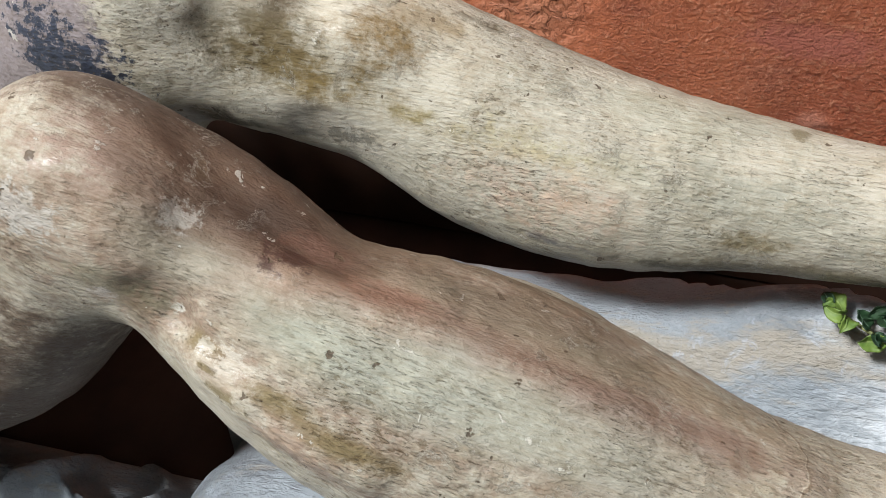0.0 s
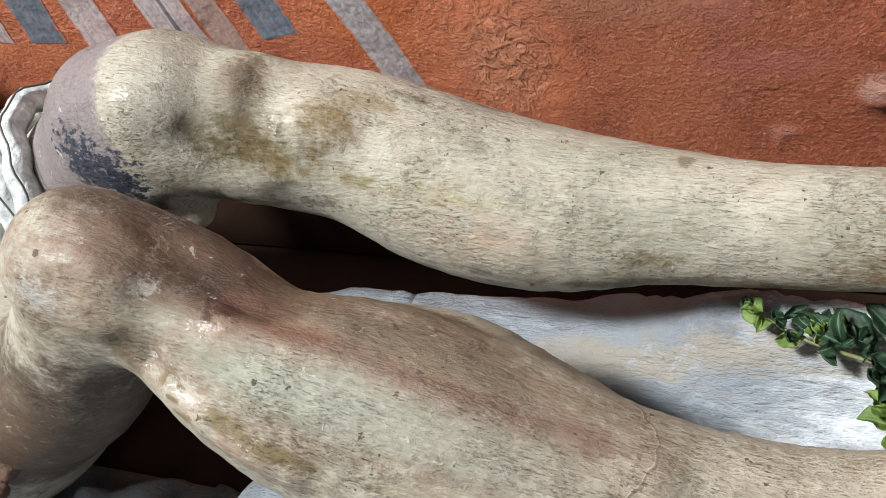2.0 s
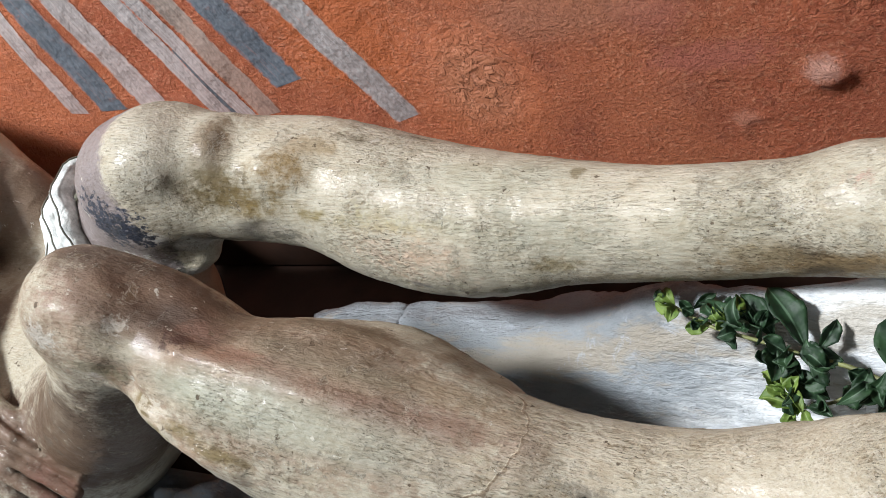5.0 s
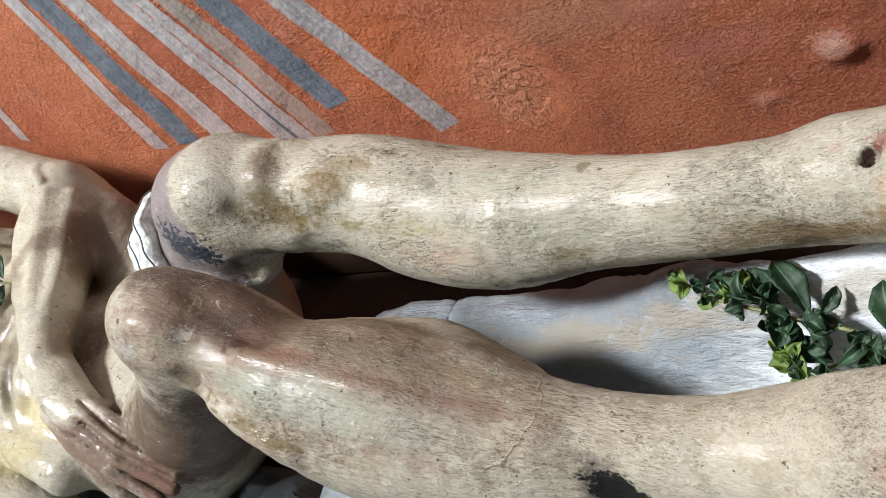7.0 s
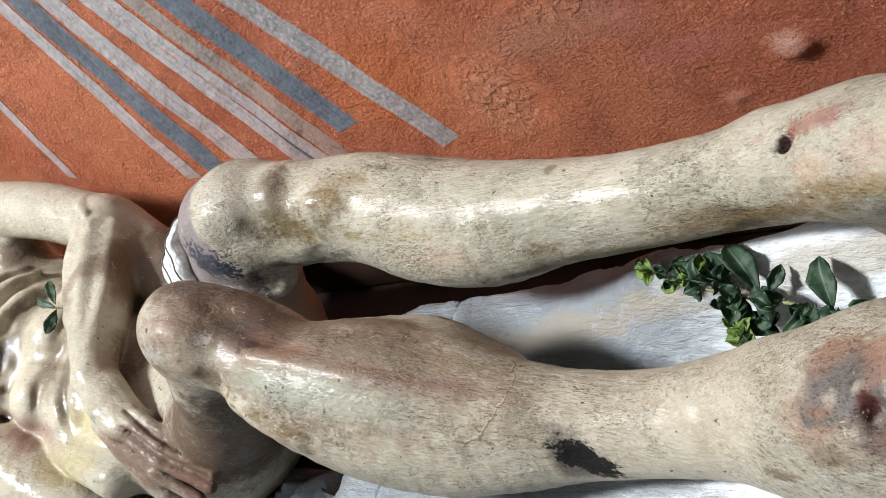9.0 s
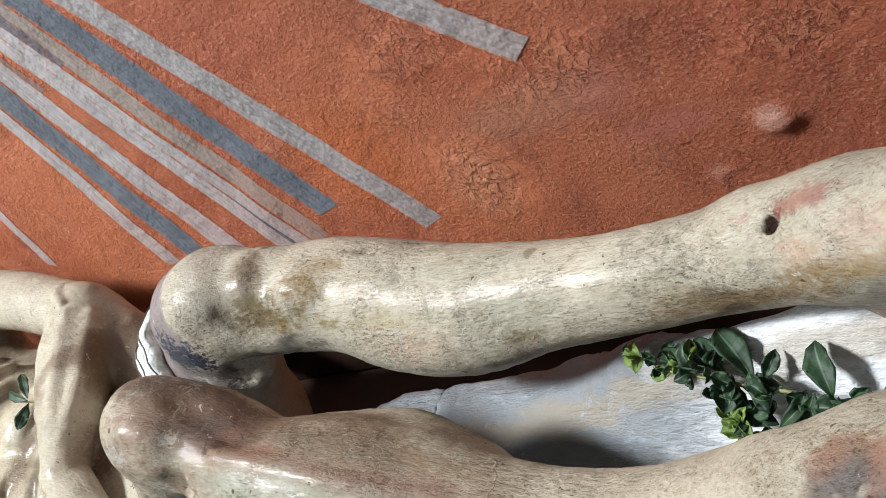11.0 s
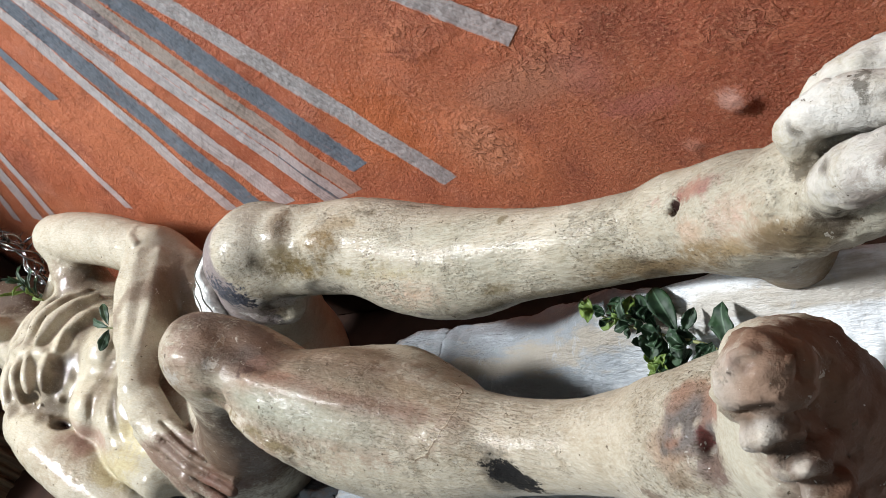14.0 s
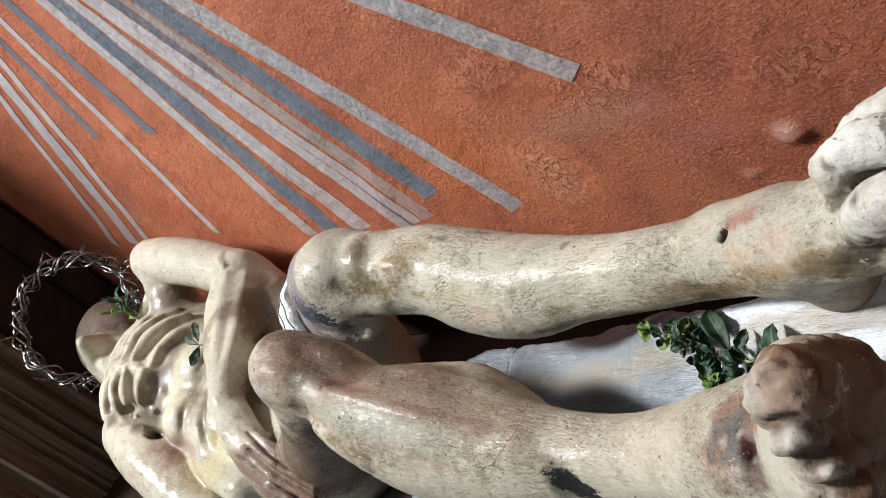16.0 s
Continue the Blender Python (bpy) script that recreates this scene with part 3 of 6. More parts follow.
# ---- setting ----
def relief(x, z):
    """How far the hand-plastered wall stands out at a place."""
    h = 0.003 * noise.noise(Vector((x * 4, z * 4, 0))) + 0.0016 * noise.noise(Vector((x * 17, z * 17, 3)))
    h += 0.0060 * math.exp(-(((x - 0.220) / 0.0125) ** 2 + ((z - 1.066) / 0.0115) ** 2) ** 1.3) * (1 + 0.25 * noise.noise(Vector((x * 160, z * 160, 2))))
    h += 0.0020 * math.exp(-((x - 0.163) / 0.0035) ** 2 - ((z - 1.026) / 0.010) ** 2) + 0.0018 * math.exp(-((x - 0.173) / 0.009) ** 2 - ((z - 1.034) / 0.0035) ** 2)
    h += 0.002 * math.exp(-((x - 0.10) / 0.10) ** 2 - ((z - 1.10) / 0.05) ** 2)
    rough = math.exp(-((x + 0.02) / 0.035) ** 2 - ((z - 1.085) / 0.045) ** 2) + 0.5 * math.exp(-((x - 0.10) / 0.05) ** 2 - ((z - 1.165) / 0.035) ** 2) + 0.45 * math.exp(-((x - 0.25) / 0.04) ** 2 - ((z - 1.12) / 0.025) ** 2)
    rough += 0.35 * math.exp(-((x - 0.0) / 0.05) ** 2 - ((z - 1.22) / 0.03) ** 2)
    h += 0.0008 * rough * max(0.0, 0.85 - 2.4 * abs(noise.noise(Vector((x * 120 + z * 50, z * 85 - x * 40, 7)))))
    return h


def axis(a, b, fine_a, fine_b, step, coarse):
    """Steps from a to b, fine between fine_a and fine_b."""
    left = np.arange(a, fine_a, coarse)
    return [*left, *np.arange(fine_a, fine_b, step), *np.arange(fine_b, b + coarse, coarse)]


wall_painted = part("wall_painted", grid_mesh("wall_painted", axis(-1.6, 1.3, -0.12, 0.30, 0.0022, 0.007), axis(0.6, 2.3, 0.99, 1.24, 0.0022, 0.007),
                                              lambda x, z: (x, -relief(x, z), z), (0, 0.12, 0)), WALL)
tagged(wall_painted, "terracotta painted rough plaster wall with grey ray stripes", "wall", kind="structure")


def stripe(paint, start, end, w0, w1, extend=0.0):
    """A painted ray on the wall from start to end, (x, z) each, following the plaster."""
    a, b = Vector(start), Vector(end)
    d = (b - a).normalized()
    a = a - d * extend
    side = Vector((-d.y, d.x))
    n = max(12, int((b - a).length / 0.006))
    us = [k / n for k in range(n + 1)]
    wob = random.random() * 50
    layer = 0.00016 + 0.00003 * len(wall_painted.children)

    def place(u, v):
        ragged = 0.0009 * noise.noise(Vector((u * 90, wob, v)))
        p = a + (b - a) * (u if u < 1 else 1 + 0.002 * v) + side * (v * (w0 + (w1 - w0) * u) / 2 + ragged)
        return (p.x, -relief(p.x, p.y) - layer, p.y)

    vs = [-1, -0.6, -0.2, 0.2, 0.6, 1]
    me = grid_mesh("painted_stripe", us, vs, place)
    me.attributes.new("across", 'FLOAT_VECTOR', 'POINT').data.foreach_set("vector", np.array([(v, u, 0) for u in us for v in vs]).ravel())
    return part("painted_stripe", me, STRIPES[paint], wall_painted, "grey painted ray stripe")


stripe("pale_speckled", (-0.251, 1.439), (-0.090, 1.062), 0.0348, 0.0262, 0.5)
stripe("slate", (-0.292, 1.460), (-0.183, 1.111), 0.0410, 0.0325, 0.5)
stripe("tan", (-0.325, 1.476), (-0.221, 1.082), 0.0170, 0.0255, 0.5)
stripe("dark", (-0.339, 1.483), (-0.311, 1.347), 0.0237, 0.0243, 0.5)
stripe("pale", (-0.3575, 1.497), (-0.2455, 1.080), 0.0115, 0.0185, 0.5)
stripe("pale", (-0.3700, 1.495), (-0.2675, 1.076), 0.0125, 0.0220, 0.5)
stripe("dark", (-0.2760, 1.160), (-0.2560, 1.078), 0.0020, 0.0060)
stripe("umber", (-0.396, 1.495), (-0.364, 1.338), 0.0235, 0.0243, 0.5)
stripe("pale", (-0.402, 1.515), (-0.339, 1.094), 0.0188, 0.0324, 0.5)
stripe("slate", (-0.424, 1.526), (-0.394, 1.109), 0.0299, 0.0377, 0.5)
stripe("pale", (-0.442, 1.535), (-0.443, 1.110), 0.0190, 0.0240, 0.5)
stripe("slate", (-0.507, 1.550), (-0.527, 1.341), 0.0149, 0.0207, 0.5)
stripe("pale", (-0.556, 1.560), (-0.644, 1.166), 0.0110, 0.0165, 0.5)
stripe("slate", (-0.609, 1.546), (-0.656, 1.381), 0.0137, 0.0154, 0.5)
stripe("pale", (-0.659, 1.533), (-0.859, 1.195), 0.0125, 0.0175, 0.5)
stripe("pale", (-0.705, 1.521), (-0.907, 1.204), 0.0240, 0.0270, 0.5)
stripe("pale", (-0.759, 1.507), (-0.970, 1.219), 0.0130, 0.0165, 0.5)
stripe("pale_speckled", (-0.034, 1.333), (0.089, 1.186), 0.0262, 0.0250, 0.5)


shelf = part("shelf", box_mesh("shelf", (-1.6, -0.62, 0.84), (1.2, -0.013, 0.90), 0.004), SHELF)
tagged(shelf, "dark brown wooden shelf under the reclining statue", "shelf", kind="structure")


def pilaster():
    """The moulded wooden jamb of the niche at the head end: upright reeds of many widths."""
    profile = []
    y = -0.187
    rng = random.Random(5)
    while y > -0.50:
        w = rng.choice((0.014, 0.022, 0.034, 0.05))
        d = rng.choice((0.006, 0.010, 0.014))
        for k in range(7):
            a = math.pi * k / 6
            profile.append((-1.22 + d * math.sin(a), y - w * k / 6))
        y -= w + 0.004
    verts, faces = [], []
    for z in (0.0, 2.60):
        verts += [(x, yy, z) for x, yy in profile]
    m = len(profile)
    verts += [(-1.40, profile[0][1], 0), (-1.40, profile[-1][1], 0), (-1.40, profile[0][1], 2.60), (-1.40, profile[-1][1], 2.60)]
    faces += [(k + 1, k, m + k, m + k + 1) for k in range(m - 1)]
    faces += [(*range(m, 2 * m), 2 * m + 3, 2 * m + 2), (0, 2 * m, 2 * m + 2, m), (2 * m + 1, m - 1, 2 * m - 1, 2 * m + 3), (2 * m, 2 * m + 1, 2 * m + 3, 2 * m + 2)]
    return mesh_of("niche_jamb", verts, faces, False)


jamb = part("niche_jamb", pilaster(), MOULDING)
tagged(jamb, "dark weathered brown reeded wooden jamb of the niche", "moulding", kind="structure")

# added dark board, standing in for the shaded end of the wall
recess = part("shade_board", box_mesh("shade_board", (-1.40, -0.050, 0.0), (-1.150, -0.012, 2.60), 0.004), SHELF)
tagged(recess, "dark board added to darken and close the corner of the niche", "panel", kind="structure")

fillet = part("trim", box_mesh("trim", (-1.23, -0.379, 0.0), (-1.203, -0.372, 2.60), 0.001), LEDGE)
tagged(fillet, "thin cream painted fillet on the reeded jamb", "trim", kind="structure")
# added dark post, closing the gap where the corner lies in shade
corner = part("shade_post", box_mesh("shade_post", (-1.40, -0.185, 0.0), (-1.232, -0.052, 2.60), 0.004), SHELF)
tagged(corner, "dark post added to darken and close the corner of the niche", "panel", kind="structure")

# added dark strip that stands in for deep shade behind the legs
lining = part("baseboard", box_mesh("baseboard", (-1.145, -0.022, 0.902), (1.2, -0.006, 0.985), 0.002), SHELF)
tagged(lining, "dark board added for the shade along the foot of the wall", "baseboard", kind="structure")

# the room that closes the place
for name, lo, hi, mat, label in (
        ("floor", (-3.2, -3.2, -0.1), (3.2, 0.2, 0.0), FLOOR, "dark stone floor of the chapel room"),
        ("ceiling", (-3.2, -3.2, 4.2), (3.2, 0.2, 4.3), CEILING, "grey plaster ceiling of the chapel room"),
        ("wall_south", (-3.2, -3.3, 0.0), (3.2, -3.2, 4.2), PLASTER, "grey plaster wall behind the viewer"),
        ("wall_east", (3.2, -3.3, 0.0), (3.3, 0.2, 4.2), PLASTER, "grey plaster wall at the feet side"),
        ("wall_west", (-3.3, -3.3, 0.0), (-3.2, 0.2, 4.2), PLASTER, "grey plaster wall at the head side"),
        ("wall_north", (-3.2, 0.13, 0.0), (3.2, 0.2, 4.2), PLASTER, "grey plaster wall behind the niche")):
    tagged(part(name, box_mesh(name, lo, hi), mat), label, name.split("_")[0], kind="structure")


# ---- the statue: one carved mesh from a smooth distance field ----
class Field:
    def __init__(self, lo, hi, step):
        self.lo, self.h = np.array(lo, float), step
        self.n = np.ceil((np.array(hi) - self.lo) / step).astype(int) + 1
        self.d = np.full(self.n, 0.5, np.float32)

    def window(self, lo, hi, pad):
        a = np.clip(((np.array(lo) - pad - self.lo) / self.h).astype(int), 0, self.n)
        b = np.clip(((np.array(hi) + pad - self.lo) / self.h).astype(int) + 2, 0, self.n)
        sl = tuple(slice(p, q) for p, q in zip(a, b))
        g = [self.lo[k] + self.h * np.arange(a[k], b[k]) for k in range(3)]
        return sl, np.meshgrid(*g, indexing="ij", sparse=True)

    def join(self, sl, d, k):
        old = self.d[sl]
        h = np.maximum(k - np.abs(old - d), 0) / k
        self.d[sl] = np.minimum(old, d) - h * h * k / 4

    def carve(self, sl, d, k):
        old = -self.d[sl]
        h = np.maximum(k - np.abs(old - d), 0) / k
        self.d[sl] = -(np.minimum(old, d) - h * h * k / 4)

    def limb(self, stations, k=0.012, fine=4, carve=False, flat=None):
        """A limb of changing thickness through stations (x, y, z, radius). flat: an axis and a factor by which it is thinner that way."""
        st = spline(stations, (len(stations) - 1) * fine + 1)
        most = st[:, 3].max()
        lo, hi = st[:, :3].min(0) - most, st[:, :3].max(0) + most
        pad = k + 3 * self.h
        whole, _ = self.window(lo, hi, pad)
        best = np.full(self.d[whole].shape, 0.5, np.float32)
        for a, b in zip(st[:-1], st[1:]):
            r = max(a[3], b[3])
            sl, (x, y, z) = self.window(np.minimum(a[:3], b[:3]) - r, np.maximum(a[:3], b[:3]) + r, pad)
            u = b[:3] - a[:3]
            f = np.clip(((x - a[0]) * u[0] + (y - a[1]) * u[1] + (z - a[2]) * u[2]) / (u @ u), 0, 1)
            off = [x - a[0] - f * u[0], y - a[1] - f * u[1], z - a[2] - f * u[2]]
            if flat is not None:
                n = np.array(flat[0], float) / np.linalg.norm(flat[0])
                along = (off[0] * n[0] + off[1] * n[1] + off[2] * n[2]) * (flat[1] - 1)
                off = [o + along * q for o, q in zip(off, n)]
            d = np.sqrt(off[0] ** 2 + off[1] ** 2 + off[2] ** 2) - (a[3] + f * (b[3] - a[3]))
            inner = tuple(slice(s.start - w.start, s.stop - w.start) for s, w in zip(sl, whole))
            best[inner] = np.minimum(best[inner], d)
        (self.carve if carve else self.join)(whole, best, k)

    def blob(self, centre, radii, turn=(0, 0, 0), k=0.02, carve=False):
        """An ellipsoid."""
        rot = np.array(Euler([radians(a) for a in turn]).to_matrix())
        big = max(radii)
        sl, (x, y, z) = self.window(np.array(centre) - big, np.array(centre) + big, k + 3 * self.h)
        p = [rot[0, q] * (x - centre[0]) + rot[1, q] * (y - centre[1]) + rot[2, q] * (z - centre[2]) for q in range(3)]
        m0 = np.sqrt(sum((c / r) ** 2 for c, r in zip(p, radii)))
        m1 = np.sqrt(sum((c / (r * r)) ** 2 for c, r in zip(p, radii))) + 1e-6
        (self.carve if carve else self.join)(sl, (m0 * (m0 - 1) / m1).astype(np.float32), k)

    def mesh(self, name):
        """The surface where the field is zero: one vertex for each cell that it crosses."""
        d, n = self.d, self.n
        corners = [(a, b, c) for a in (0, 1) for b in (0, 1) for c in (0, 1)]
        neg = np.zeros(n - 1, np.uint8)
        for a, b, c in corners:
            neg += d[a:n[0] - 1 + a, b:n[1] - 1 + b, c:n[2] - 1 + c] < 0
        cell = np.argwhere((neg > 0) & (neg < 8))
        index = np.full(n - 1, -1, np.int64)
        index[tuple(cell.T)] = np.arange(len(cell))
        total, count = np.zeros((len(cell), 3)), np.zeros(len(cell))
        val = {c: d[cell[:, 0] + c[0], cell[:, 1] + c[1], cell[:, 2] + c[2]] for c in corners}
        for c in corners:
            for ax in range(3):
                if c[ax]:
                    continue
                e = tuple(1 if k == ax else c[k] for k in range(3))
                va, vb = val[c], val[e]
                hit = (va < 0) != (vb < 0)
                f = np.where(hit, va / np.where(hit, va - vb, 1), 0)
                p = np.tile(np.array(c, float), (len(cell), 1))
                p[:, ax] += f
                total += p * hit[:, None]
                count += hit
        verts = self.lo + self.h * (cell + total / count[:, None])
        quads = []
        for ax in range(3):
            o = [slice(1, None)] * 3
            o[ax] = slice(None)
            sub = d[tuple(slice(0, None) for _ in range(3))]
            first = [slice(None)] * 3
            second = [slice(None)] * 3
            first[ax], second[ax] = slice(0, -1), slice(1, None)
            cross = (sub[tuple(first)] < 0) != (sub[tuple(second)] < 0)
            at = np.argwhere(cross)
            u, v = [(1, 2), (2, 0), (0, 1)][ax]
            ok = (at[:, u] > 0) & (at[:, v] > 0) & (at[:, u] < n[u] - 1) & (at[:, v] < n[v] - 1)
            at = at[ok]
            ring = []
            for du, dv in ((-1, -1), (0, -1), (0, 0), (-1, 0)):
                q = at.copy()
                q[:, u] += du
                q[:, v] += dv
                ring.append(index[tuple(q.T)])
            ring = np.stack(ring, 1)
            flip = d[tuple(at.T)] >= 0
            ring[flip] = ring[flip][:, ::-1]
            quads.append(ring)
        quads = np.concatenate(quads)
        # two rounds of gentle smoothing take the steps of the grid away
        for weight in (0.5, -0.35, 0.5, -0.3):
            acc, cnt = np.zeros_like(verts), np.zeros(len(verts))
            for a, b in ((0, 1), (1, 2), (2, 3), (3, 0)):
                for p, q in ((a, b), (b, a)):
                    for ax in range(3):
                        acc[:, ax] += np.bincount(quads[:, p], verts[quads[:, q], ax], len(verts))
                    cnt += np.bincount(quads[:, p], minlength=len(verts))
            verts = verts + weight * (acc / np.maximum(cnt, 1)[:, None] - verts)
        # the unevenness of hand carving: shallow facets and small lumps, more of them on feet, hand and trunk
        a, b, c = (verts[quads[:, k]] for k in (0, 1, 3))
        face = np.cross(b - a, c - a)
        normal = np.zeros_like(verts)
        for k in range(4):
            for ax in range(3):
                normal[:, ax] += np.bincount(quads[:, k], face[:, ax], len(verts))
        normal /= np.maximum(np.linalg.norm(normal, axis=1), 1e-12)[:, None]
        worn = np.array([0.0013 * noise.cell_vector(Vector(p) * 70 + 0.6 * noise.noise_vector(Vector(p) * 40))[0] + 0.0016 * noise.noise(Vector(p) * 38) + 0.0009 * noise.noise(Vector(p) * 95) for p in verts])
        busy = 0.30 + 0.10 * np.clip((-0.25 - verts[:, 0]) / 0.08, 0, 1) + 1.2 * np.clip((verts[:, 0] - 0.30) / 0.05, 0, 1)
        chipped = np.clip((verts[:, 0] - 0.33) / 0.02, 0, 1) * np.array([0.0010 * noise.cell_vector(Vector(p) * 150 + 0.9 * noise.noise_vector(Vector(p) * 80))[1] - 0.0005 if p[0] > 0.33 else 0.0 for p in verts])
        verts = verts + normal * (worn * busy + chipped)[:, None]
        me = bpy.data.meshes.new(name)
        me.vertices.add(len(verts))
        me.vertices.foreach_set("co", verts.ravel())
        me.loops.add(quads.size)
        me.loops.foreach_set("vertex_index", quads.ravel().astype(np.int32))
        me.polygons.add(len(quads))
        me.polygons.foreach_set("loop_start", np.arange(0, quads.size, 4, dtype=np.int32))
        me.polygons.foreach_set("use_smooth", np.ones(len(quads), bool))
        me.update(calc_edges=True)
        # the run of the wood grain: along the body, sloping with the near shin
        slope = 0.06 + 0.21 * np.clip((-0.215 - verts[:, 1]) / 0.04, 0, 1)
        run = np.stack([verts[:, 0], verts[:, 1], verts[:, 2] + slope * verts[:, 0]], 1)
        me.attributes.new("grain", 'FLOAT_VECTOR', 'POINT').data.foreach_set("vector", run.ravel())
        return me


body = Field((-1.08, -0.45, 0.89), (0.43, -0.005, 1.30), 0.0024)
# far leg: thigh, shin and ankle
body.limb([(-0.37, -0.150, 0.990, 0.076), (-0.285, -0.140, 1.075, 0.055), (-0.212, -0.148, 1.138, 0.044), (-0.165, -0.153, 1.160, 0.042)], 0.016)
body.limb([(-0.166, -0.157, 1.1668, 0.0432), (-0.112, -0.151, 1.1487, 0.0405), (-0.061, -0.1445, 1.1338, 0.0425), (-0.011, -0.1513, 1.116, 0.0466), (0.042, -0.159, 1.109, 0.0440),
           (0.099, -0.163, 1.112, 0.0347), (0.157, -0.168, 1.1145, 0.0293), (0.215, -0.170, 1.1190, 0.0278), (0.262, -0.1735, 1.1265, 0.0268)], 0.014, flat=((0, -0.88, 0.47), 1.09))
body.blob((-0.190, -0.153, 1.148), (0.047, 0.048, 0.056), (0, -40, 0), 0.015)
# crusted lip under the far knee
body.limb([(-0.196, -0.186, 1.120, 0.013), (-0.176, -0.182, 1.107, 0.012), (-0.158, -0.180, 1.112, 0.010)], 0.008)
lip = random.Random(33)
for k in range(30):
    body.blob((-0.205 + 0.065 * lip.random(), lip.uniform(-0.204, -0.186), 1.096 + 0.032 * lip.random()), [lip.uniform(0.0015, 0.0040) for q in range(3)], (lip.uniform(0, 90), 0, lip.uniform(0, 90)), 0.0015, carve=True)
# near leg
body.limb([(-0.34, -0.258, 0.985, 0.072), (-0.264, -0.268, 1.034, 0.053), (-0.200, -0.275, 1.082, 0.043), (-0.135, -0.275, 1.160, 0.034)], 0.012)
body.limb([(-0.1374, -0.2747, 1.1773, 0.0331), (-0.0958, -0.2765, 1.1529, 0.0355), (-0.0542, -0.2917, 1.1295, 0.0396), (-0.0058, -0.2934, 1.1101, 0.0492), (0.0434, -0.2964, 1.0944, 0.0484),
           (0.092, -0.2994, 1.0865, 0.0383), (0.1413, -0.2972, 1.082, 0.0296), (0.1914, -0.2941, 1.0809, 0.0277), (0.2419, -0.2912, 1.0859, 0.0325), (0.285, -0.2921, 1.095, 0.0385)], 0.014)
# shin bone, kneecap and the inner head of the near calf
body.limb([(-0.075, -0.292, 1.158, 0.014), (-0.020, -0.300, 1.144, 0.013), (0.050, -0.305, 1.124, 0.012), (0.110, -0.307, 1.108, 0.010)], 0.016)
body.blob((-0.112, -0.288, 1.182), (0.024, 0.020, 0.016), (20, 20, 0), 0.014)
body.limb([(-0.030, -0.262, 1.108, 0.026), (0.020, -0.258, 1.092, 0.030), (0.075, -0.272, 1.085, 0.022)], 0.010)
# near foot, upright with its sole towards the feet end
body.limb([(0.2655, -0.292, 1.086, 0.039), (0.294, -0.296, 1.098, 0.036), (0.321, -0.2986, 1.119, 0.0293), (0.339, -0.298, 1.150, 0.0265), (0.346, -0.309, 1.180, 0.019)], 0.016)
body.limb([(0.321, -0.302, 1.112, 0.030), (0.342, -0.318, 1.136, 0.028), (0.351, -0.323, 1.160, 0.0165)], 0.014)
body.limb([(0.352, -0.302, 1.125, 0.026), (0.356, -0.306, 1.155, 0.022), (0.355, -0.312, 1.182, 0.014)], 0.012)
body.limb([(0.300, -0.290, 1.095, 0.036), (0.338, -0.280, 1.070, 0.034), (0.350, -0.275, 1.045, 0.030)], 0.02)
body.limb([(0.300, -0.300, 1.095, 0.034), (0.335, -0.315, 1.085, 0.030), (0.345, -0.320, 1.100, 0.026)], 0.02)
for base, tip, r in (((0.352, -0.309, 1.182), (0.3580, -0.328, 1.2065), 0.0150), ((0.354, -0.326, 1.172), (0.3580, -0.3420, 1.1895), 0.0098),
                     ((0.357, -0.330, 1.160), (0.3640, -0.3480, 1.1775), 0.0086), ((0.358, -0.333, 1.148), (0.3690, -0.3510, 1.1655), 0.0081),
                     ((0.356, -0.337, 1.132), (0.3710, -0.3550, 1.1520), 0.0073)):
    mid = tuple(a + (c - a) * 0.50 + (0.002 if axis_no == 0 else 0) for axis_no, (a, c) in enumerate(zip(base, tip)))
    body.limb([(*base, r * 1.05), (*mid, r * 0.84), (*tip, r)], 0.0018)
    # the nail, the groove round its root and the crease behind the tip
    if r < 0.012:
        body.blob((tip[0] - 0.55 * r, tip[1] - 0.42 * r, tip[2] + 0.50 * r), (r * 0.42, r * 0.50, r * 0.50), (20, 30, 0), 0.001)
        body.limb([(tip[0] - 0.80 * r, tip[1] - 0.62 * r, tip[2] - 0.35 * r, 0.0011), (tip[0] - 1.00 * r, tip[1] + 0.05 * r, tip[2] - 0.05 * r, 0.0014), (tip[0] - 0.70 * r, tip[1] + 0.65 * r, tip[2] + 0.35 * r, 0.0011)], 0.0018, carve=True)
    body.limb([(mid[0] - 0.004, mid[1] - 0.85 * r, mid[2] + 0.2 * r, 0.0016), (mid[0] + 0.8 * r, mid[1] - 0.5 * r, mid[2] + 0.2 * r, 0.0020), (mid[0] + 1.1 * r, mid[1] + 0.3 * r, mid[2], 0.0016)], 0.003, carve=True)
for cut in (((0.345, -0.338, 1.197), (0.3584, -0.3420, 1.2058), (0.3659, -0.3410, 1.2075), (0.3725, -0.3370, 1.2060)), ((0.350, -0.3500, 1.186), (0.3578, -0.3508, 1.1897), (0.3664, -0.3465, 1.1868), (0.3710, -0.3415, 1.1815)),
            ((0.357, -0.3540, 1.174), (0.3676, -0.3543, 1.1764), (0.3719, -0.3520, 1.1737), (0.3765, -0.3485, 1.1705))):
    body.limb([(*p, r) for p, r in zip(cut, (0.0030, 0.0036, 0.0034, 0.0022))], 0.0020, carve=True)
body.limb([(0.352, -0.3255, 1.2215, 0.0014), (0.3585, -0.3275, 1.2215, 0.0026), (0.361, -0.3335, 1.2185, 0.0022)], 0.002, carve=True)
body.blob((0.3615, -0.3275, 1.2075), (0.0140, 0.0135, 0.0135), (0, 0, 0), 0.004)
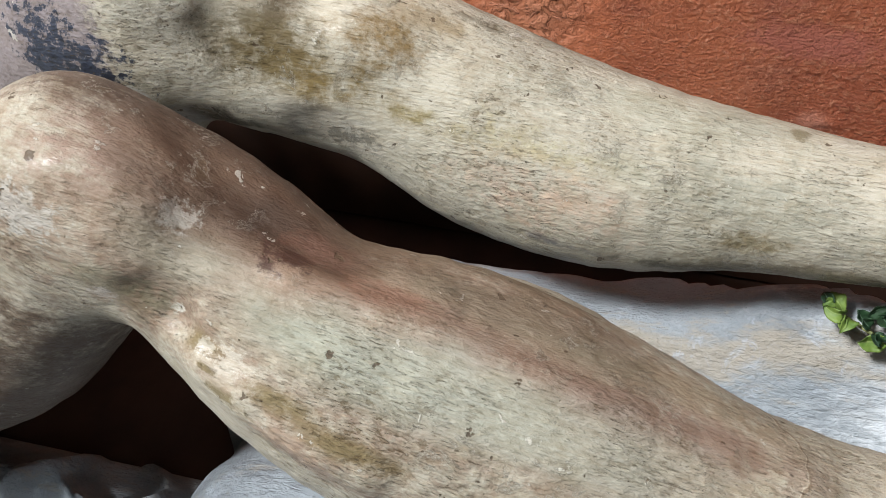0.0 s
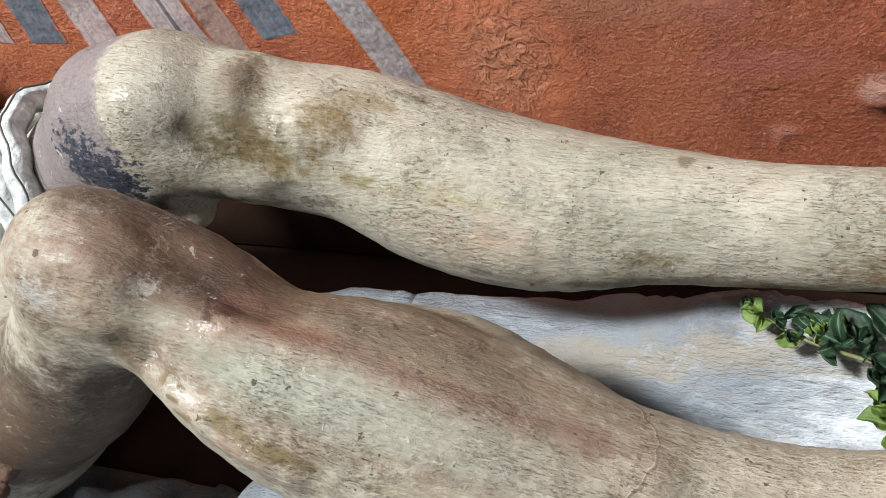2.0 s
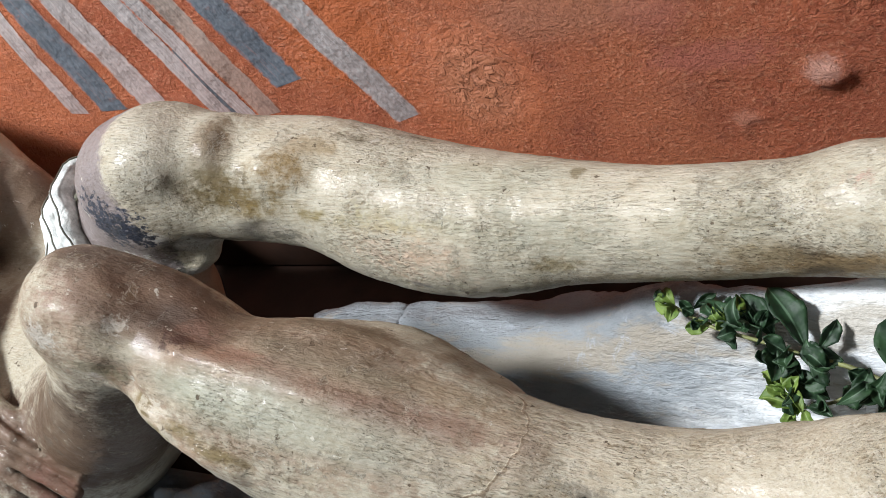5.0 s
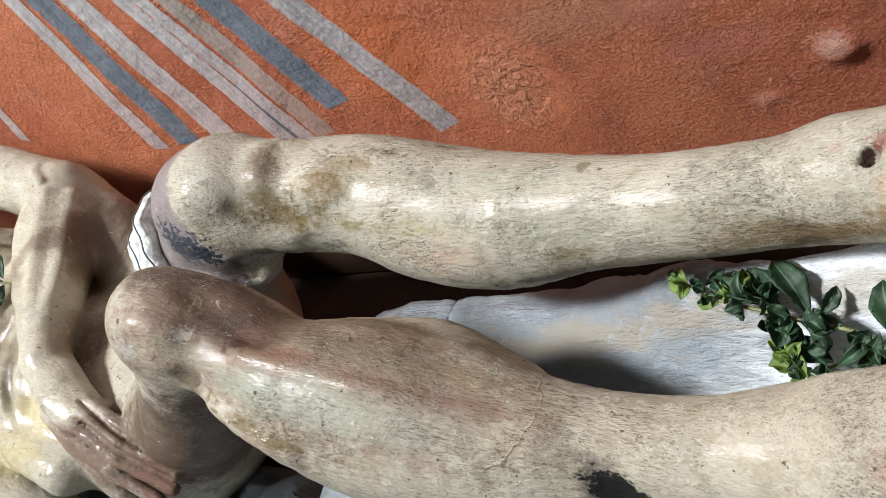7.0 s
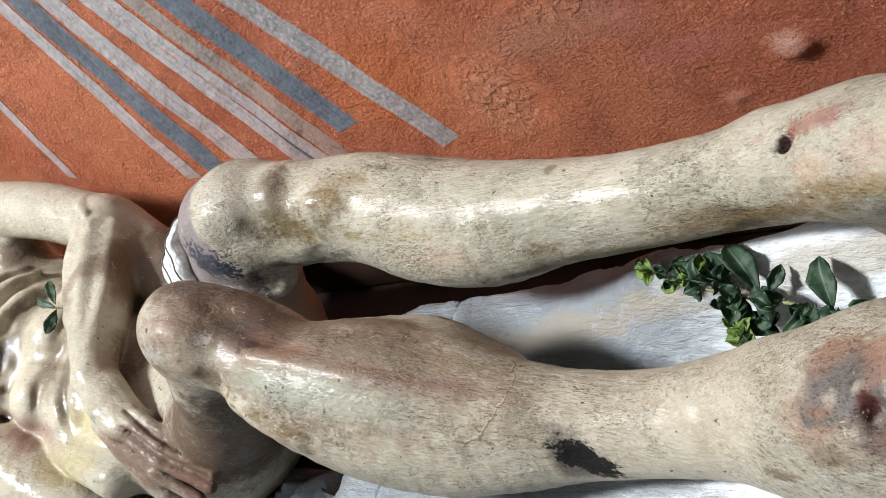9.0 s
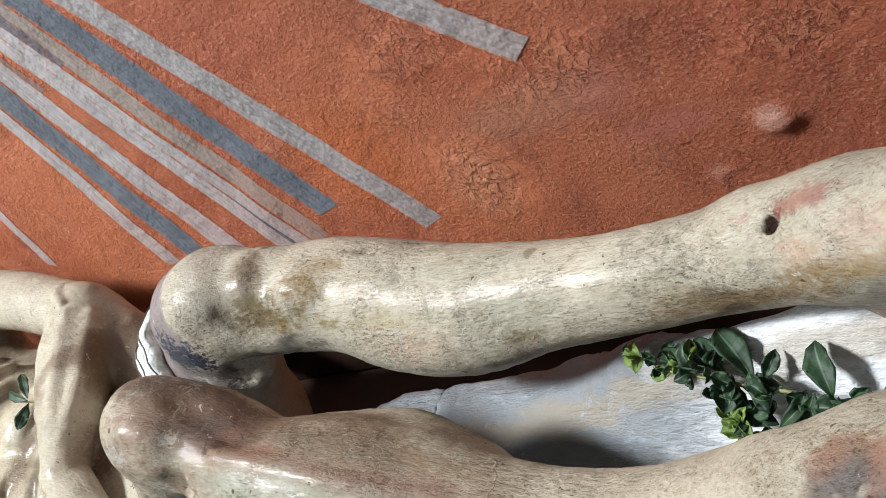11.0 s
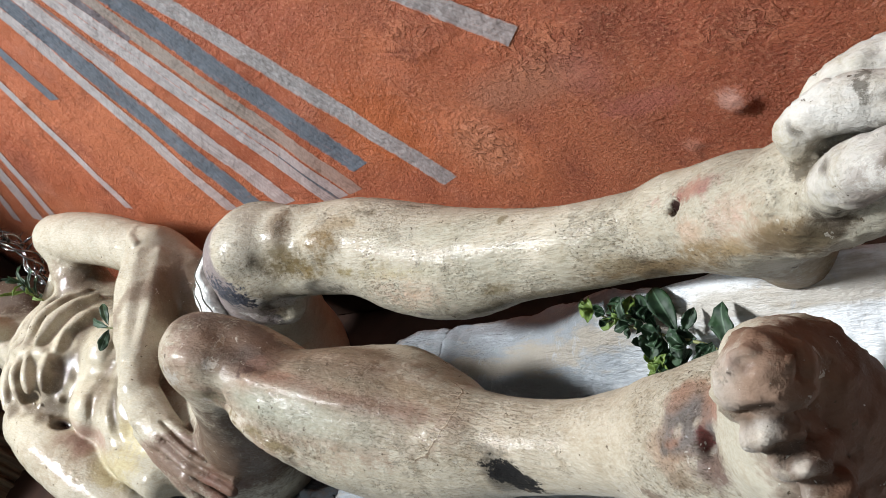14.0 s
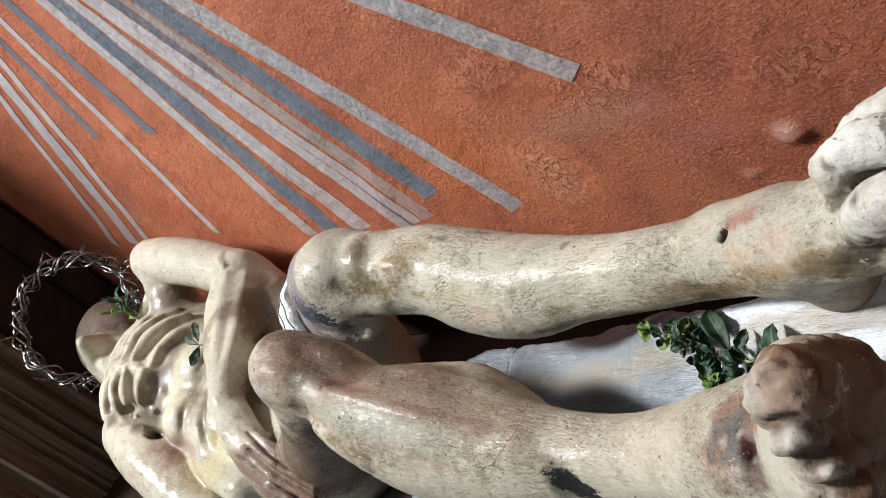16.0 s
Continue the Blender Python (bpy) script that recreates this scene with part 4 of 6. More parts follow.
body.limb([(0.3660, -0.3160, 1.2150, 0.0020), (0.3720, -0.3240, 1.2120, 0.0030), (0.3740, -0.3330, 1.2080, 0.0028)], 0.004, carve=True)
body.blob((0.350, -0.3290, 1.199), (0.0125, 0.0115, 0.0160), (0, 0, 0), 0.006)
# the broken tip of the big toe, the deep seam under it and the nails set in grooves
body.blob((0.3590, -0.3330, 1.2225), (0.0034, 0.0022, 0.0030), (0, 20, 30), 0.002, carve=True)
body.limb([(0.3530, -0.3360, 1.2200, 0.0026), (0.3555, -0.3295, 1.2225, 0.0026), (0.3610, -0.3290, 1.2225, 0.0022)], 0.001)
body.limb([(0.3560, -0.3425, 1.2025, 0.0016), (0.3615, -0.3425, 1.2045, 0.0030), (0.3680, -0.3420, 1.2085, 0.0030)], 0.0012, carve=True)
for nail, out in (((0.3573, -0.3473, 1.1969), (0.04, -0.77, 0.64)), ((0.3676, -0.3514, 1.1836), (0.19, -0.58, 0.79))):
    nail, out = Vector(nail), Vector(out).normalized()
    u = (Vector((1, 0, 0)) - out * out.x).normalized()
    v = out.cross(u)
    body.blob(nail + out * 0.0006, (0.0036, 0.0030, 0.0030), (0, 0, 0), 0.001)
    body.limb([(*(nail + (u * math.cos(a) + v * math.sin(a)) * 0.0056 + out * 0.0008), 0.0014) for a in (-2.4, -1.4, -0.5, 0.4)], 0.0015, carve=True)
# chips and wear on the toes, and the hollow behind the inner ankle bone
worn = random.Random(21)
for k in range(12):
    q = 0.22 * worn.random()
    body.blob((0.346 + 0.018 * q + worn.uniform(-0.004, 0.006), -0.338 - 0.016 * q + worn.uniform(-0.010, 0.006), 1.216 - 0.060 * q + worn.uniform(-0.006, 0.008)),
              [worn.uniform(0.0012, 0.0026) for axis_no in range(3)], (worn.uniform(0, 90), worn.uniform(0, 90), 0), 0.0015, carve=True)
body.limb([(0.238, -0.250, 1.103, 0.012), (0.254, -0.250, 1.106, 0.017), (0.272, -0.253, 1.113, 0.016)], 0.014, carve=True)
# far foot, stretched in line with the shin, with hammer toes
body.limb([(0.248, -0.170, 1.1255, 0.0260), (0.278, -0.180, 1.1325, 0.0255), (0.307, -0.189, 1.1440, 0.0275), (0.335, -0.197, 1.156, 0.028), (0.375, -0.197, 1.163, 0.027), (0.405, -0.193, 1.168, 0.022)], 0.016)
body.limb([(0.290, -0.180, 1.135, 0.028), (0.300, -0.176, 1.112, 0.028), (0.298, -0.174, 1.095, 0.024)], 0.02)
for run, r in ((((0.350, -0.208, 1.164), (0.369, -0.222, 1.188), (0.386, -0.227, 1.198), (0.412, -0.228, 1.194)), 0.0128),
               (((0.347, -0.197, 1.165), (0.349, -0.199, 1.196), (0.364, -0.199, 1.206), (0.405, -0.201, 1.203)), 0.0112),
               (((0.350, -0.180, 1.164), (0.354, -0.182, 1.193), (0.368, -0.180, 1.204), (0.406, -0.180, 1.205)), 0.0108),
               (((0.352, -0.166, 1.158), (0.357, -0.166, 1.184), (0.370, -0.163, 1.194), (0.402, -0.163, 1.194)), 0.0100)):
    body.limb([(*p, r * f) for p, f in zip(run, (1.0, 1.0, 0.94, 0.98))], 0.0015)
body.limb([(0.356, -0.190, 1.206, 0.0020), (0.376, -0.1895, 1.213, 0.0028), (0.412, -0.1905, 1.211, 0.0030)], 0.002, carve=True)
body.limb([(0.360, -0.173, 1.200, 0.0020), (0.380, -0.171, 1.206, 0.0028), (0.412, -0.171, 1.205, 0.0030)], 0.002, carve=True)
body.blob((0.385, -0.2125, 1.190), (0.024, 0.0065, 0.009), (0, 0, -4), 0.004, carve=True)
# trunk: chest, belly, hips
CHEST, CHEST_R = (-0.680, -0.200, 1.055), (0.128, 0.135, 0.112)
body.blob(CHEST, CHEST_R, (0, 0, 0), 0.03)
body.blob((-0.490, -0.210, 1.012), (0.130, 0.105, 0.086), (0, 8, 0), 0.035)
body.blob((-0.370, -0.205, 0.985), (0.110, 0.130, 0.088), (0, 0, 0), 0.03)


def on_chest(x, angle, out=0.0):
    """A point on the chest at x, turned by angle from its top towards the wall side."""
    s = math.sqrt(max(0.05, 1 - ((x - CHEST[0]) / CHEST_R[0]) ** 2))
    return (x, CHEST[1] + (CHEST_R[1] + out) * s * math.sin(angle), CHEST[2] + (CHEST_R[2] + out) * s * math.cos(angle))


uneven = random.Random(8)
GROOVES = []
for k in range(6):
    for s in (-1, 1):
        arch = []
        shift, lift, thick = uneven.uniform(-0.008, 0.008), uneven.uniform(-0.002, 0.004), uneven.uniform(0.0060, 0.0100)
        for q in range(4):
            a = -0.27 + (0.07 + 0.25 * q if s > 0 else -0.06 - 0.17 * q)
            p = on_chest(-0.755 + 0.030 * k + shift + 0.030 * q * q / 14, a, 0.003 + lift + 0.002 * math.sin(1.7 * q + 2 * k))
            arch.append((*p, thick * ((0.60, 1.15, 1.0, 0.42)[q] + uneven.uniform(-0.08, 0.08))))
        body.limb(arch, 0.008)
        # the cut between this rib and the next
        if uneven.random() < 0.8:
            deep, first = uneven.uniform(0.0015, 0.0042), uneven.choice((0, 1, 1, 2))
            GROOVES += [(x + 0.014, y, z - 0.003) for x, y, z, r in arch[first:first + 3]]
            body.limb([(x + 0.014 + 0.004 * math.sin(k + n), y, z - 0.003 + uneven.uniform(-0.002, 0.002), deep * (1 - 0.15 * n)) for n, (x, y, z, r) in enumerate(arch[first:first + 4])], 0.007, carve=True)
body.limb([(*on_chest(-0.755, -0.22, 0.0), 0.010), (*on_chest(-0.68, -0.27, 0.001), 0.008), (*on_chest(-0.625, -0.29, 0.0), 0.007)], 0.008)
# the hollow under the ribs and the muscles of the belly
for x, y, z, rx, ry, rz in ((-0.553, -0.203, 1.108, 0.033, 0.037, 0.034), (-0.548, -0.270, 1.088, 0.032, 0.032, 0.034), (-0.492, -0.272, 1.064, 0.030, 0.036, 0.034),
                            (-0.490, -0.212, 1.074, 0.031, 0.040, 0.034), (-0.432, -0.268, 1.048, 0.032, 0.038, 0.034), (-0.430, -0.205, 1.052, 0.032, 0.042, 0.034), (-0.556, -0.145, 1.098, 0.032, 0.030, 0.034)):
    body.blob((x, y, z - 0.011), (rx * 1.12, ry * 1.12, rz * 1.04), (12, 0, 0), 0.022)
body.limb([(-0.598, -0.285, 1.118, 0.006), (-0.590, -0.245, 1.138, 0.012), (-0.594, -0.205, 1.146, 0.007)], 0.006, carve=True)
body.limb([(-0.585, -0.243, 1.134, 0.004), (-0.545, -0.240, 1.122, 0.0028), (-0.500, -0.240, 1.104, 0.0024)], 0.005, carve=True)
body.limb([(-0.500, -0.212, 1.112, 0.003), (-0.492, -0.245, 1.104, 0.006), (-0.480, -0.280, 1.090, 0.007), (-0.462, -0.312, 1.062, 0.005)], 0.006, carve=True)
body.limb([(-0.540, -0.300, 1.045, 0.014), (-0.475, -0.318, 1.042, 0.020), (-0.410, -0.330, 1.026, 0.022)], 0.020)
body.limb([(-0.520, -0.310, 1.080, 0.0025), (-0.522, -0.250, 1.112, 0.003), (-0.520, -0.190, 1.116, 0.003)], 0.006, carve=True)
body.blob((-0.635, -0.285, 1.128), (0.014, 0.010, 0.010), (0, 0, 0), 0.008, carve=True)
body.blob((-0.625, -0.318, 1.105), (0.020, 0.012, 0.016), (0, 0, 20), 0.008, carve=True)
body.limb([(-0.660, -0.300, 1.125, 0.005), (-0.610, -0.322, 1.105, 0.006), (-0.540, -0.335, 1.075, 0.004)], 0.008, carve=True)
# collar bones
body.limb([(-0.755, -0.190, 1.140, 0.009), (-0.745, -0.130, 1.160, 0.010), (-0.725, -0.085, 1.178, 0.012)], 0.012)
body.limb([(-0.755, -0.215, 1.138, 0.009), (-0.735, -0.270, 1.122, 0.010), (-0.690, -0.315, 1.100, 0.012)], 0.012)
# arms
body.limb([(-0.718, -0.070, 1.203, 0.033), (-0.660, -0.072, 1.192, 0.035), (-0.590, -0.076, 1.174, 0.034), (-0.505, -0.087, 1.143, 0.034)], 0.008)
body.limb([(-0.705, -0.085, 1.180, 0.030), (-0.690, -0.120, 1.130, 0.040)], 0.012)
body.limb([(-0.500, -0.088, 1.140, 0.036), (-0.470, -0.149, 1.127, 0.036), (-0.440, -0.211, 1.113, 0.028), (-0.410, -0.259, 1.103, 0.020)], 0.008)
body.limb([(-0.497, -0.095, 1.162, 0.010), (-0.485, -0.150, 1.155, 0.010), (-0.455, -0.211, 1.134, 0.008)], 0.010)
body.limb([(-0.490, -0.088, 1.120, 0.034), (-0.450, -0.110, 1.085, 0.040), (-0.420, -0.130, 1.050, 0.045)], 0.012)
body.limb([(-0.672, -0.300, 1.092, 0.042), (-0.605, -0.327, 1.073, 0.040), (-0.530, -0.350, 1.032, 0.038), (-0.450, -0.378, 0.975, 0.040)], 0.006)
body.limb([(-0.412, -0.257, 1.103, 0.020), (-0.378, -0.281, 1.091, 0.022), (-0.347, -0.297, 1.078, 0.020)], 0.008, flat=((0.3, 0.3, 0.9), 1.5))
for run in (((-0.352, -0.286, 1.081), (-0.304, -0.301, 1.063), (-0.262, -0.311, 1.043)), ((-0.347, -0.296, 1.082), (-0.298, -0.312, 1.060), (-0.248, -0.321, 1.033)),
            ((-0.350, -0.306, 1.077), (-0.302, -0.323, 1.053), (-0.251, -0.331, 1.027)), ((-0.356, -0.312, 1.070), (-0.314, -0.330, 1.043), (-0.274, -0.338, 1.018))):
    body.limb([(*run[0], 0.0078), (*run[1], 0.0068), (*run[2], 0.0056)], 0.0016)
    body.blob(run[1], (0.0085, 0.0080, 0.0078), (0, 0, 0), 0.003)
    body.limb([(-0.398, -0.270, 1.110, 0.003), (*(p + o for p, o in zip(run[0], (0, 0, 0.008))), 0.0045), (*(p + o for p, o in zip(run[1], (0, 0, 0.003))), 0.005)], 0.004)
for run in (((-0.340, -0.2920, 1.0875), (-0.300, -0.3065, 1.0685), (-0.256, -0.3160, 1.0440)), ((-0.340, -0.3020, 1.0860), (-0.300, -0.3180, 1.0630), (-0.250, -0.3270, 1.0350)), ((-0.344, -0.3105, 1.0795), (-0.306, -0.3275, 1.0540), (-0.262, -0.3355, 1.0280))):
    body.limb([(*run[0], 0.0018), (*run[1], 0.0026), (*run[2], 0.0024)], 0.0020, carve=True)
body.limb([(-0.385, -0.298, 1.082, 0.012), (-0.352, -0.320, 1.058, 0.0090), (-0.322, -0.337, 1.028, 0.0080), (-0.304, -0.343, 1.006, 0.0060)], 0.003)
for run in (((-0.478, -0.110, 1.165), (-0.452, -0.170, 1.150), (-0.425, -0.235, 1.126)), ((-0.462, -0.100, 1.150), (-0.430, -0.175, 1.133), (-0.412, -0.240, 1.118)), ((-0.492, -0.120, 1.150), (-0.474, -0.175, 1.138), (-0.446, -0.225, 1.124))):
    body.limb([(*run[0], 0.007), (*run[1], 0.0085), (*run[2], 0.0055)], 0.006)
body.limb([(-0.512, -0.078, 1.176, 0.006), (-0.498, -0.092, 1.177, 0.006), (-0.486, -0.100, 1.174, 0.005)], 0.004)
body.limb([(-0.506, -0.098, 1.181, 0.003), (-0.494, -0.106, 1.179, 0.003)], 0.003, carve=True)
# neck and head, thrown back
body.limb([(-0.740, -0.205, 1.075, 0.062), (-0.790, -0.200, 1.105, 0.048), (-0.840, -0.185, 1.120, 0.050)], 0.02)
body.blob((-0.915, -0.146, 1.122), (0.092, 0.068, 0.074), (0, -25, 10), 0.02)
body.limb([(-0.845, -0.190, 1.140, 0.040), (-0.818, -0.203, 1.170, 0.024), (-0.806, -0.208, 1.195, 0.011)], 0.015)
body.limb([(-0.760, -0.170, 1.135, 0.012), (-0.800, -0.185, 1.150, 0.010)], 0.012)
body.limb([(-0.745, -0.240, 1.120, 0.012), (-0.795, -0.222, 1.148, 0.010)], 0.012)
# knee bones and hollows
body.blob((-0.158, -0.172, 1.192), (0.026, 0.024, 0.016), (20, 10, 0), 0.014)
body.blob((-0.108, -0.151, 1.183), (0.017, 0.016, 0.0085), (0, 10, 0), 0.014)
body.blob((-0.072, -0.161, 1.163), (0.020, 0.012, 0.010), (0, 12, 0), 0.016)
body.blob((-0.0915, -0.156, 1.190), (0.0080, 0.018, 0.0042), (25, 10, 0), 0.014, carve=True)
body.blob((-0.100, -0.191, 1.168), (0.020, 0.0070, 0.012), (0, 10, 0), 0.018, carve=True)
body.limb([(-0.140, -0.2925, 1.1945, 0.0075), (-0.122, -0.2925, 1.1970, 0.0080), (-0.098, -0.2935, 1.1890, 0.0060)], 0.005)
# the crease under the near kneecap and the sharp front of the shin
body.limb([(-0.094, -0.268, 1.196, 0.0040), (-0.066, -0.280, 1.184, 0.0055), (-0.048, -0.287, 1.177, 0.0040)], 0.010, carve=True)
body.limb([(-0.055, -0.297, 1.1705, 0.0040), (-0.0225, -0.300, 1.1625, 0.0040), (0.0183, -0.304, 1.1525, 0.0040), (0.0548, -0.306, 1.1405, 0.0035), (0.0888, -0.305, 1.128, 0.0030)], 0.006)
# folds of the near knee and shin
body.limb([(-0.090, -0.3115, 1.159, 0.0026), (-0.066, -0.3235, 1.154, 0.0036), (-0.038, -0.3320, 1.145, 0.0036), (-0.012, -0.3370, 1.134, 0.0024)], 0.005, carve=True)
body.limb([(-0.078, -0.3165, 1.149, 0.0060), (-0.052, -0.3270, 1.141, 0.0070), (-0.020, -0.3340, 1.130, 0.0060)], 0.008)
body.blob((-0.093, -0.313, 1.166), (0.010, 0.006, 0.006), (0, 0, 0), 0.008, carve=True)
# the nail wounds, the side wound and the burnt hollow
body.blob((0.261, -0.187, 1.1525), (0.005, 0.004, 0.008), (0, 0, 0), 0.004, carve=True)
body.blob((0.301, -0.321, 1.138), (0.0055, 0.0075, 0.0105), (0, 10, 0), 0.002, carve=True)
body.blob((-0.584, -0.304, 1.096), (0.012, 0.0075, 0.014), (0, 25, 20), 0.003, carve=True)
body.limb([(-0.600, -0.300, 1.108, 0.003), (-0.596, -0.312, 1.098, 0.004), (-0.584, -0.318, 1.086, 0.003)], 0.004)
body.limb([(0.143, -0.3195, 1.106, 0.004), (0.155, -0.325, 1.096, 0.0065), (0.175, -0.327, 1.084, 0.004)], 0.003, carve=True)
statue = part("statue", body.mesh("statue"), SKIN)
place = np.empty(len(statue.data.vertices) * 3)
statue.data.vertices.foreach_get("co", place)
place = place.reshape(-1, 3)
ruffle = np.array([noise.noise(Vector(p) * 45) + 0.6 * noise.noise(Vector(p) * 110) for p in place])
tint = np.tile(np.array([0.45, 0.38, 0.27, 0.0]), (len(place), 1))


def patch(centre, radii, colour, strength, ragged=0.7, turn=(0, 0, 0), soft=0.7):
    """Colours the carving round a place: old paint, dirt, painted shade."""
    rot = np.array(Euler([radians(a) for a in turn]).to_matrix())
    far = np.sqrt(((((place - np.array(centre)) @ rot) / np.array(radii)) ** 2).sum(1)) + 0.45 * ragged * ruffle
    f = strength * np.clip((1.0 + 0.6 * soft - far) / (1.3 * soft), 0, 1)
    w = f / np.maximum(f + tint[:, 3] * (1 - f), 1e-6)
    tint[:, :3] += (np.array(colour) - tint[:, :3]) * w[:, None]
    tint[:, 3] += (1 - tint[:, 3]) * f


# broad tones: greenish grey and pinkish brown on the near leg, pale cream on the far knee, lighter trunk
patch((-0.02, -0.30, 1.165), (0.16, 0.07, 0.035), (0.292, 0.210, 0.152), 0.7, 0.8, (0, 12, 0))
patch((0.22, -0.30, 1.105), (0.10, 0.05, 0.04), (0.453, 0.406, 0.320), 0.7, 0.8)
patch((-0.135, -0.175, 1.205), (0.035, 0.04, 0.03), (0.450, 0.420, 0.345), 0.85, 0.5)
patch((-0.60, -0.22, 1.12), (0.22, 0.15, 0.08), (0.552, 0.501, 0.386), 0.75, 0.5)
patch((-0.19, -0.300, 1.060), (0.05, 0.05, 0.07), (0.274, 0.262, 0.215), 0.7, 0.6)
# shade painted on the underside of the near thigh
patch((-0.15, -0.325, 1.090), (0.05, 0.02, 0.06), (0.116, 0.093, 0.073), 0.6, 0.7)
# far knee and calf
patch((-0.106, -0.187, 1.171), (0.0217, 0.0175, 0.0175), (0.125, 0.095, 0.040), 0.8, 0.8, (0, 10, 0), 1.0)
patch((-0.100, -0.184, 1.169), (0.0206, 0.0106, 0.0106), (0.125, 0.085, 0.030), 0.85, 0.8, (0, 10, 0), 0.9)
patch((-0.106, -0.156, 1.189), (0.0119, 0.0142, 0.0142), (0.165, 0.110, 0.060), 0.85, 0.7, (0, 10, 0), 0.9)
patch((-0.061, -0.166, 1.172), (0.0200, 0.0135, 0.0135), (0.205, 0.135, 0.055), 0.6, 0.8, (0, 10, 0), 0.9)
patch((-0.077, -0.184, 1.156), (0.0271, 0.0097, 0.0097), (0.175, 0.120, 0.038), 0.65, 0.8, (0, 10, 0), 0.9)
patch((-0.044, -0.186, 1.146), (0.0230, 0.0055, 0.0055), (0.232, 0.189, 0.091), 0.85, 1, (0, 10, 0), 0.7)
patch((-0.005, -0.188, 1.144), (0.0471, 0.0082, 0.0082), (0.396, 0.349, 0.201), 0.4, 1, (0, 8, 0), 0.8)
patch((0.008, -0.200, 1.122), (0.0442, 0.0150, 0.0150), (0.533, 0.392, 0.298), 0.5, 0.8, (0, 8, 0), 0.8)
patch((0.059, -0.164, 1.151), (0.0545, 0.0130, 0.0130), (0.383, 0.367, 0.289), 0.7, 1, (0, 8, 0), 0.8)
patch((0.103, -0.190, 1.134), (0.0522, 0.0138, 0.0138), (0.329, 0.317, 0.250), 0.6, 1, (0, 8, 0), 0.8)
patch((0.024, -0.201, 1.099), (0.0354, 0.0034, 0.0034), (0.183, 0.175, 0.167), 0.8, 1, (0, 8, 0), 0.6)
patch((0.082, -0.195, 1.093), (0.0407, 0.0052, 0.0052), (0.153, 0.134, 0.087), 0.85, 1, (0, 5, 0), 0.8)
patch((0.140, -0.194, 1.100), (0.0452, 0.0057, 0.0057), (0.224, 0.189, 0.123), 0.85, 1, (0, 0, 0), 0.8)
patch((0.180, -0.188, 1.138), (0.0336, 0.0100, 0.0100), (0.364, 0.340, 0.262), 0.6, 1, (0, 0, 0), 0.8)
patch((0.222, -0.199, 1.122), (0.0156, 0.0088, 0.0088), (0.110, 0.080, 0.047), 0.92, 0.8, (0, 0, 0), 0.8)
patch((0.011, -0.131, 1.153), (0.0298, 0.0032, 0.0032), (0.180, 0.157, 0.110), 0.7, 1.4, (0, 8, 0), 0.6)
# lower edge of the far knee, crusted black and white, and the blue patch on the lilac band
patch((-0.203, -0.188, 1.173), (0.0117, 0.0186, 0.0186), (0.112, 0.119, 0.135), 0.7, 1.4, (0, 0, 0), 0.6)
patch((-0.105, -0.187, 1.130), (0.0252, 0.0051, 0.0051), (0.099, 0.088, 0.064), 0.85, 1.3, (0, 0, 0), 0.6)
# far ankle and foot
patch((0.278, -0.189, 1.169), (0.0205, 0.0063, 0.0063), (0.300, 0.150, 0.125), 0.7, 1.2, (0, -10, 0), 0.7)
patch((0.291, -0.212, 1.160), (0.0170, 0.0121, 0.0121), (0.445, 0.325, 0.265), 0.45, 0.9, (0, -10, 0), 0.9)
patch((0.294, -0.217, 1.146), (0.0172, 0.0082, 0.0082), (0.338, 0.246, 0.133), 0.85, 0.9, (0, -10, 0), 0.8)
patch((0.310, -0.216, 1.167), (0.0155, 0.0148, 0.0148), (0.487, 0.350, 0.270), 0.4, 0.9, (0, -15, 0), 0.9)
patch((0.327, -0.224, 1.160), (0.0152, 0.0087, 0.0087), (0.305, 0.222, 0.123), 0.85, 0.9, (0, -15, 0), 0.9)
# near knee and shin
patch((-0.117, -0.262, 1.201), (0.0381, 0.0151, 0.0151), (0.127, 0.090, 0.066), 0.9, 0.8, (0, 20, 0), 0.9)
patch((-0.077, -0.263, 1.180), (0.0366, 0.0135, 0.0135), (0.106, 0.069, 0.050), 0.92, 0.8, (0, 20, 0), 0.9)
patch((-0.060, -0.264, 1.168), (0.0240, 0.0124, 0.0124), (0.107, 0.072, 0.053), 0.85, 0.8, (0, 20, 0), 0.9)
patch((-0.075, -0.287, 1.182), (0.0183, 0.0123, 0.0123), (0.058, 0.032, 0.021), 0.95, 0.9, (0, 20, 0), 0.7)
patch((-0.108, -0.288, 1.201), (0.0247, 0.0127, 0.0127), (0.304, 0.211, 0.165), 0.75, 0.8, (0, 20, 0), 0.9)
patch((-0.099, -0.302, 1.188), (0.0244, 0.0097, 0.0097), (0.302, 0.219, 0.157), 0.75, 0.9, (0, 20, 0), 0.9)
patch((0.012, -0.304, 1.156), (0.0220, 0.0052, 0.0052), (0.196, 0.120, 0.091), 0.92, 1, (0, 24, 0), 0.8)
patch((0.045, -0.305, 1.146), (0.0227, 0.0058, 0.0058), (0.241, 0.156, 0.122), 0.9, 1, (0, 20, 0), 0.8)
patch((0.078, -0.303, 1.134), (0.0219, 0.0071, 0.0071), (0.291, 0.206, 0.165), 0.8, 1, (0, 16, 0), 0.8)
patch((-0.003, -0.282, 1.158), (0.0326, 0.0078, 0.0078), (0.176, 0.146, 0.097), 0.85, 1, (0, 24, 0), 0.9)
patch((0.038, -0.288, 1.147), (0.0311, 0.0093, 0.0093), (0.195, 0.165, 0.113), 0.8, 1, (0, 20, 0), 0.9)
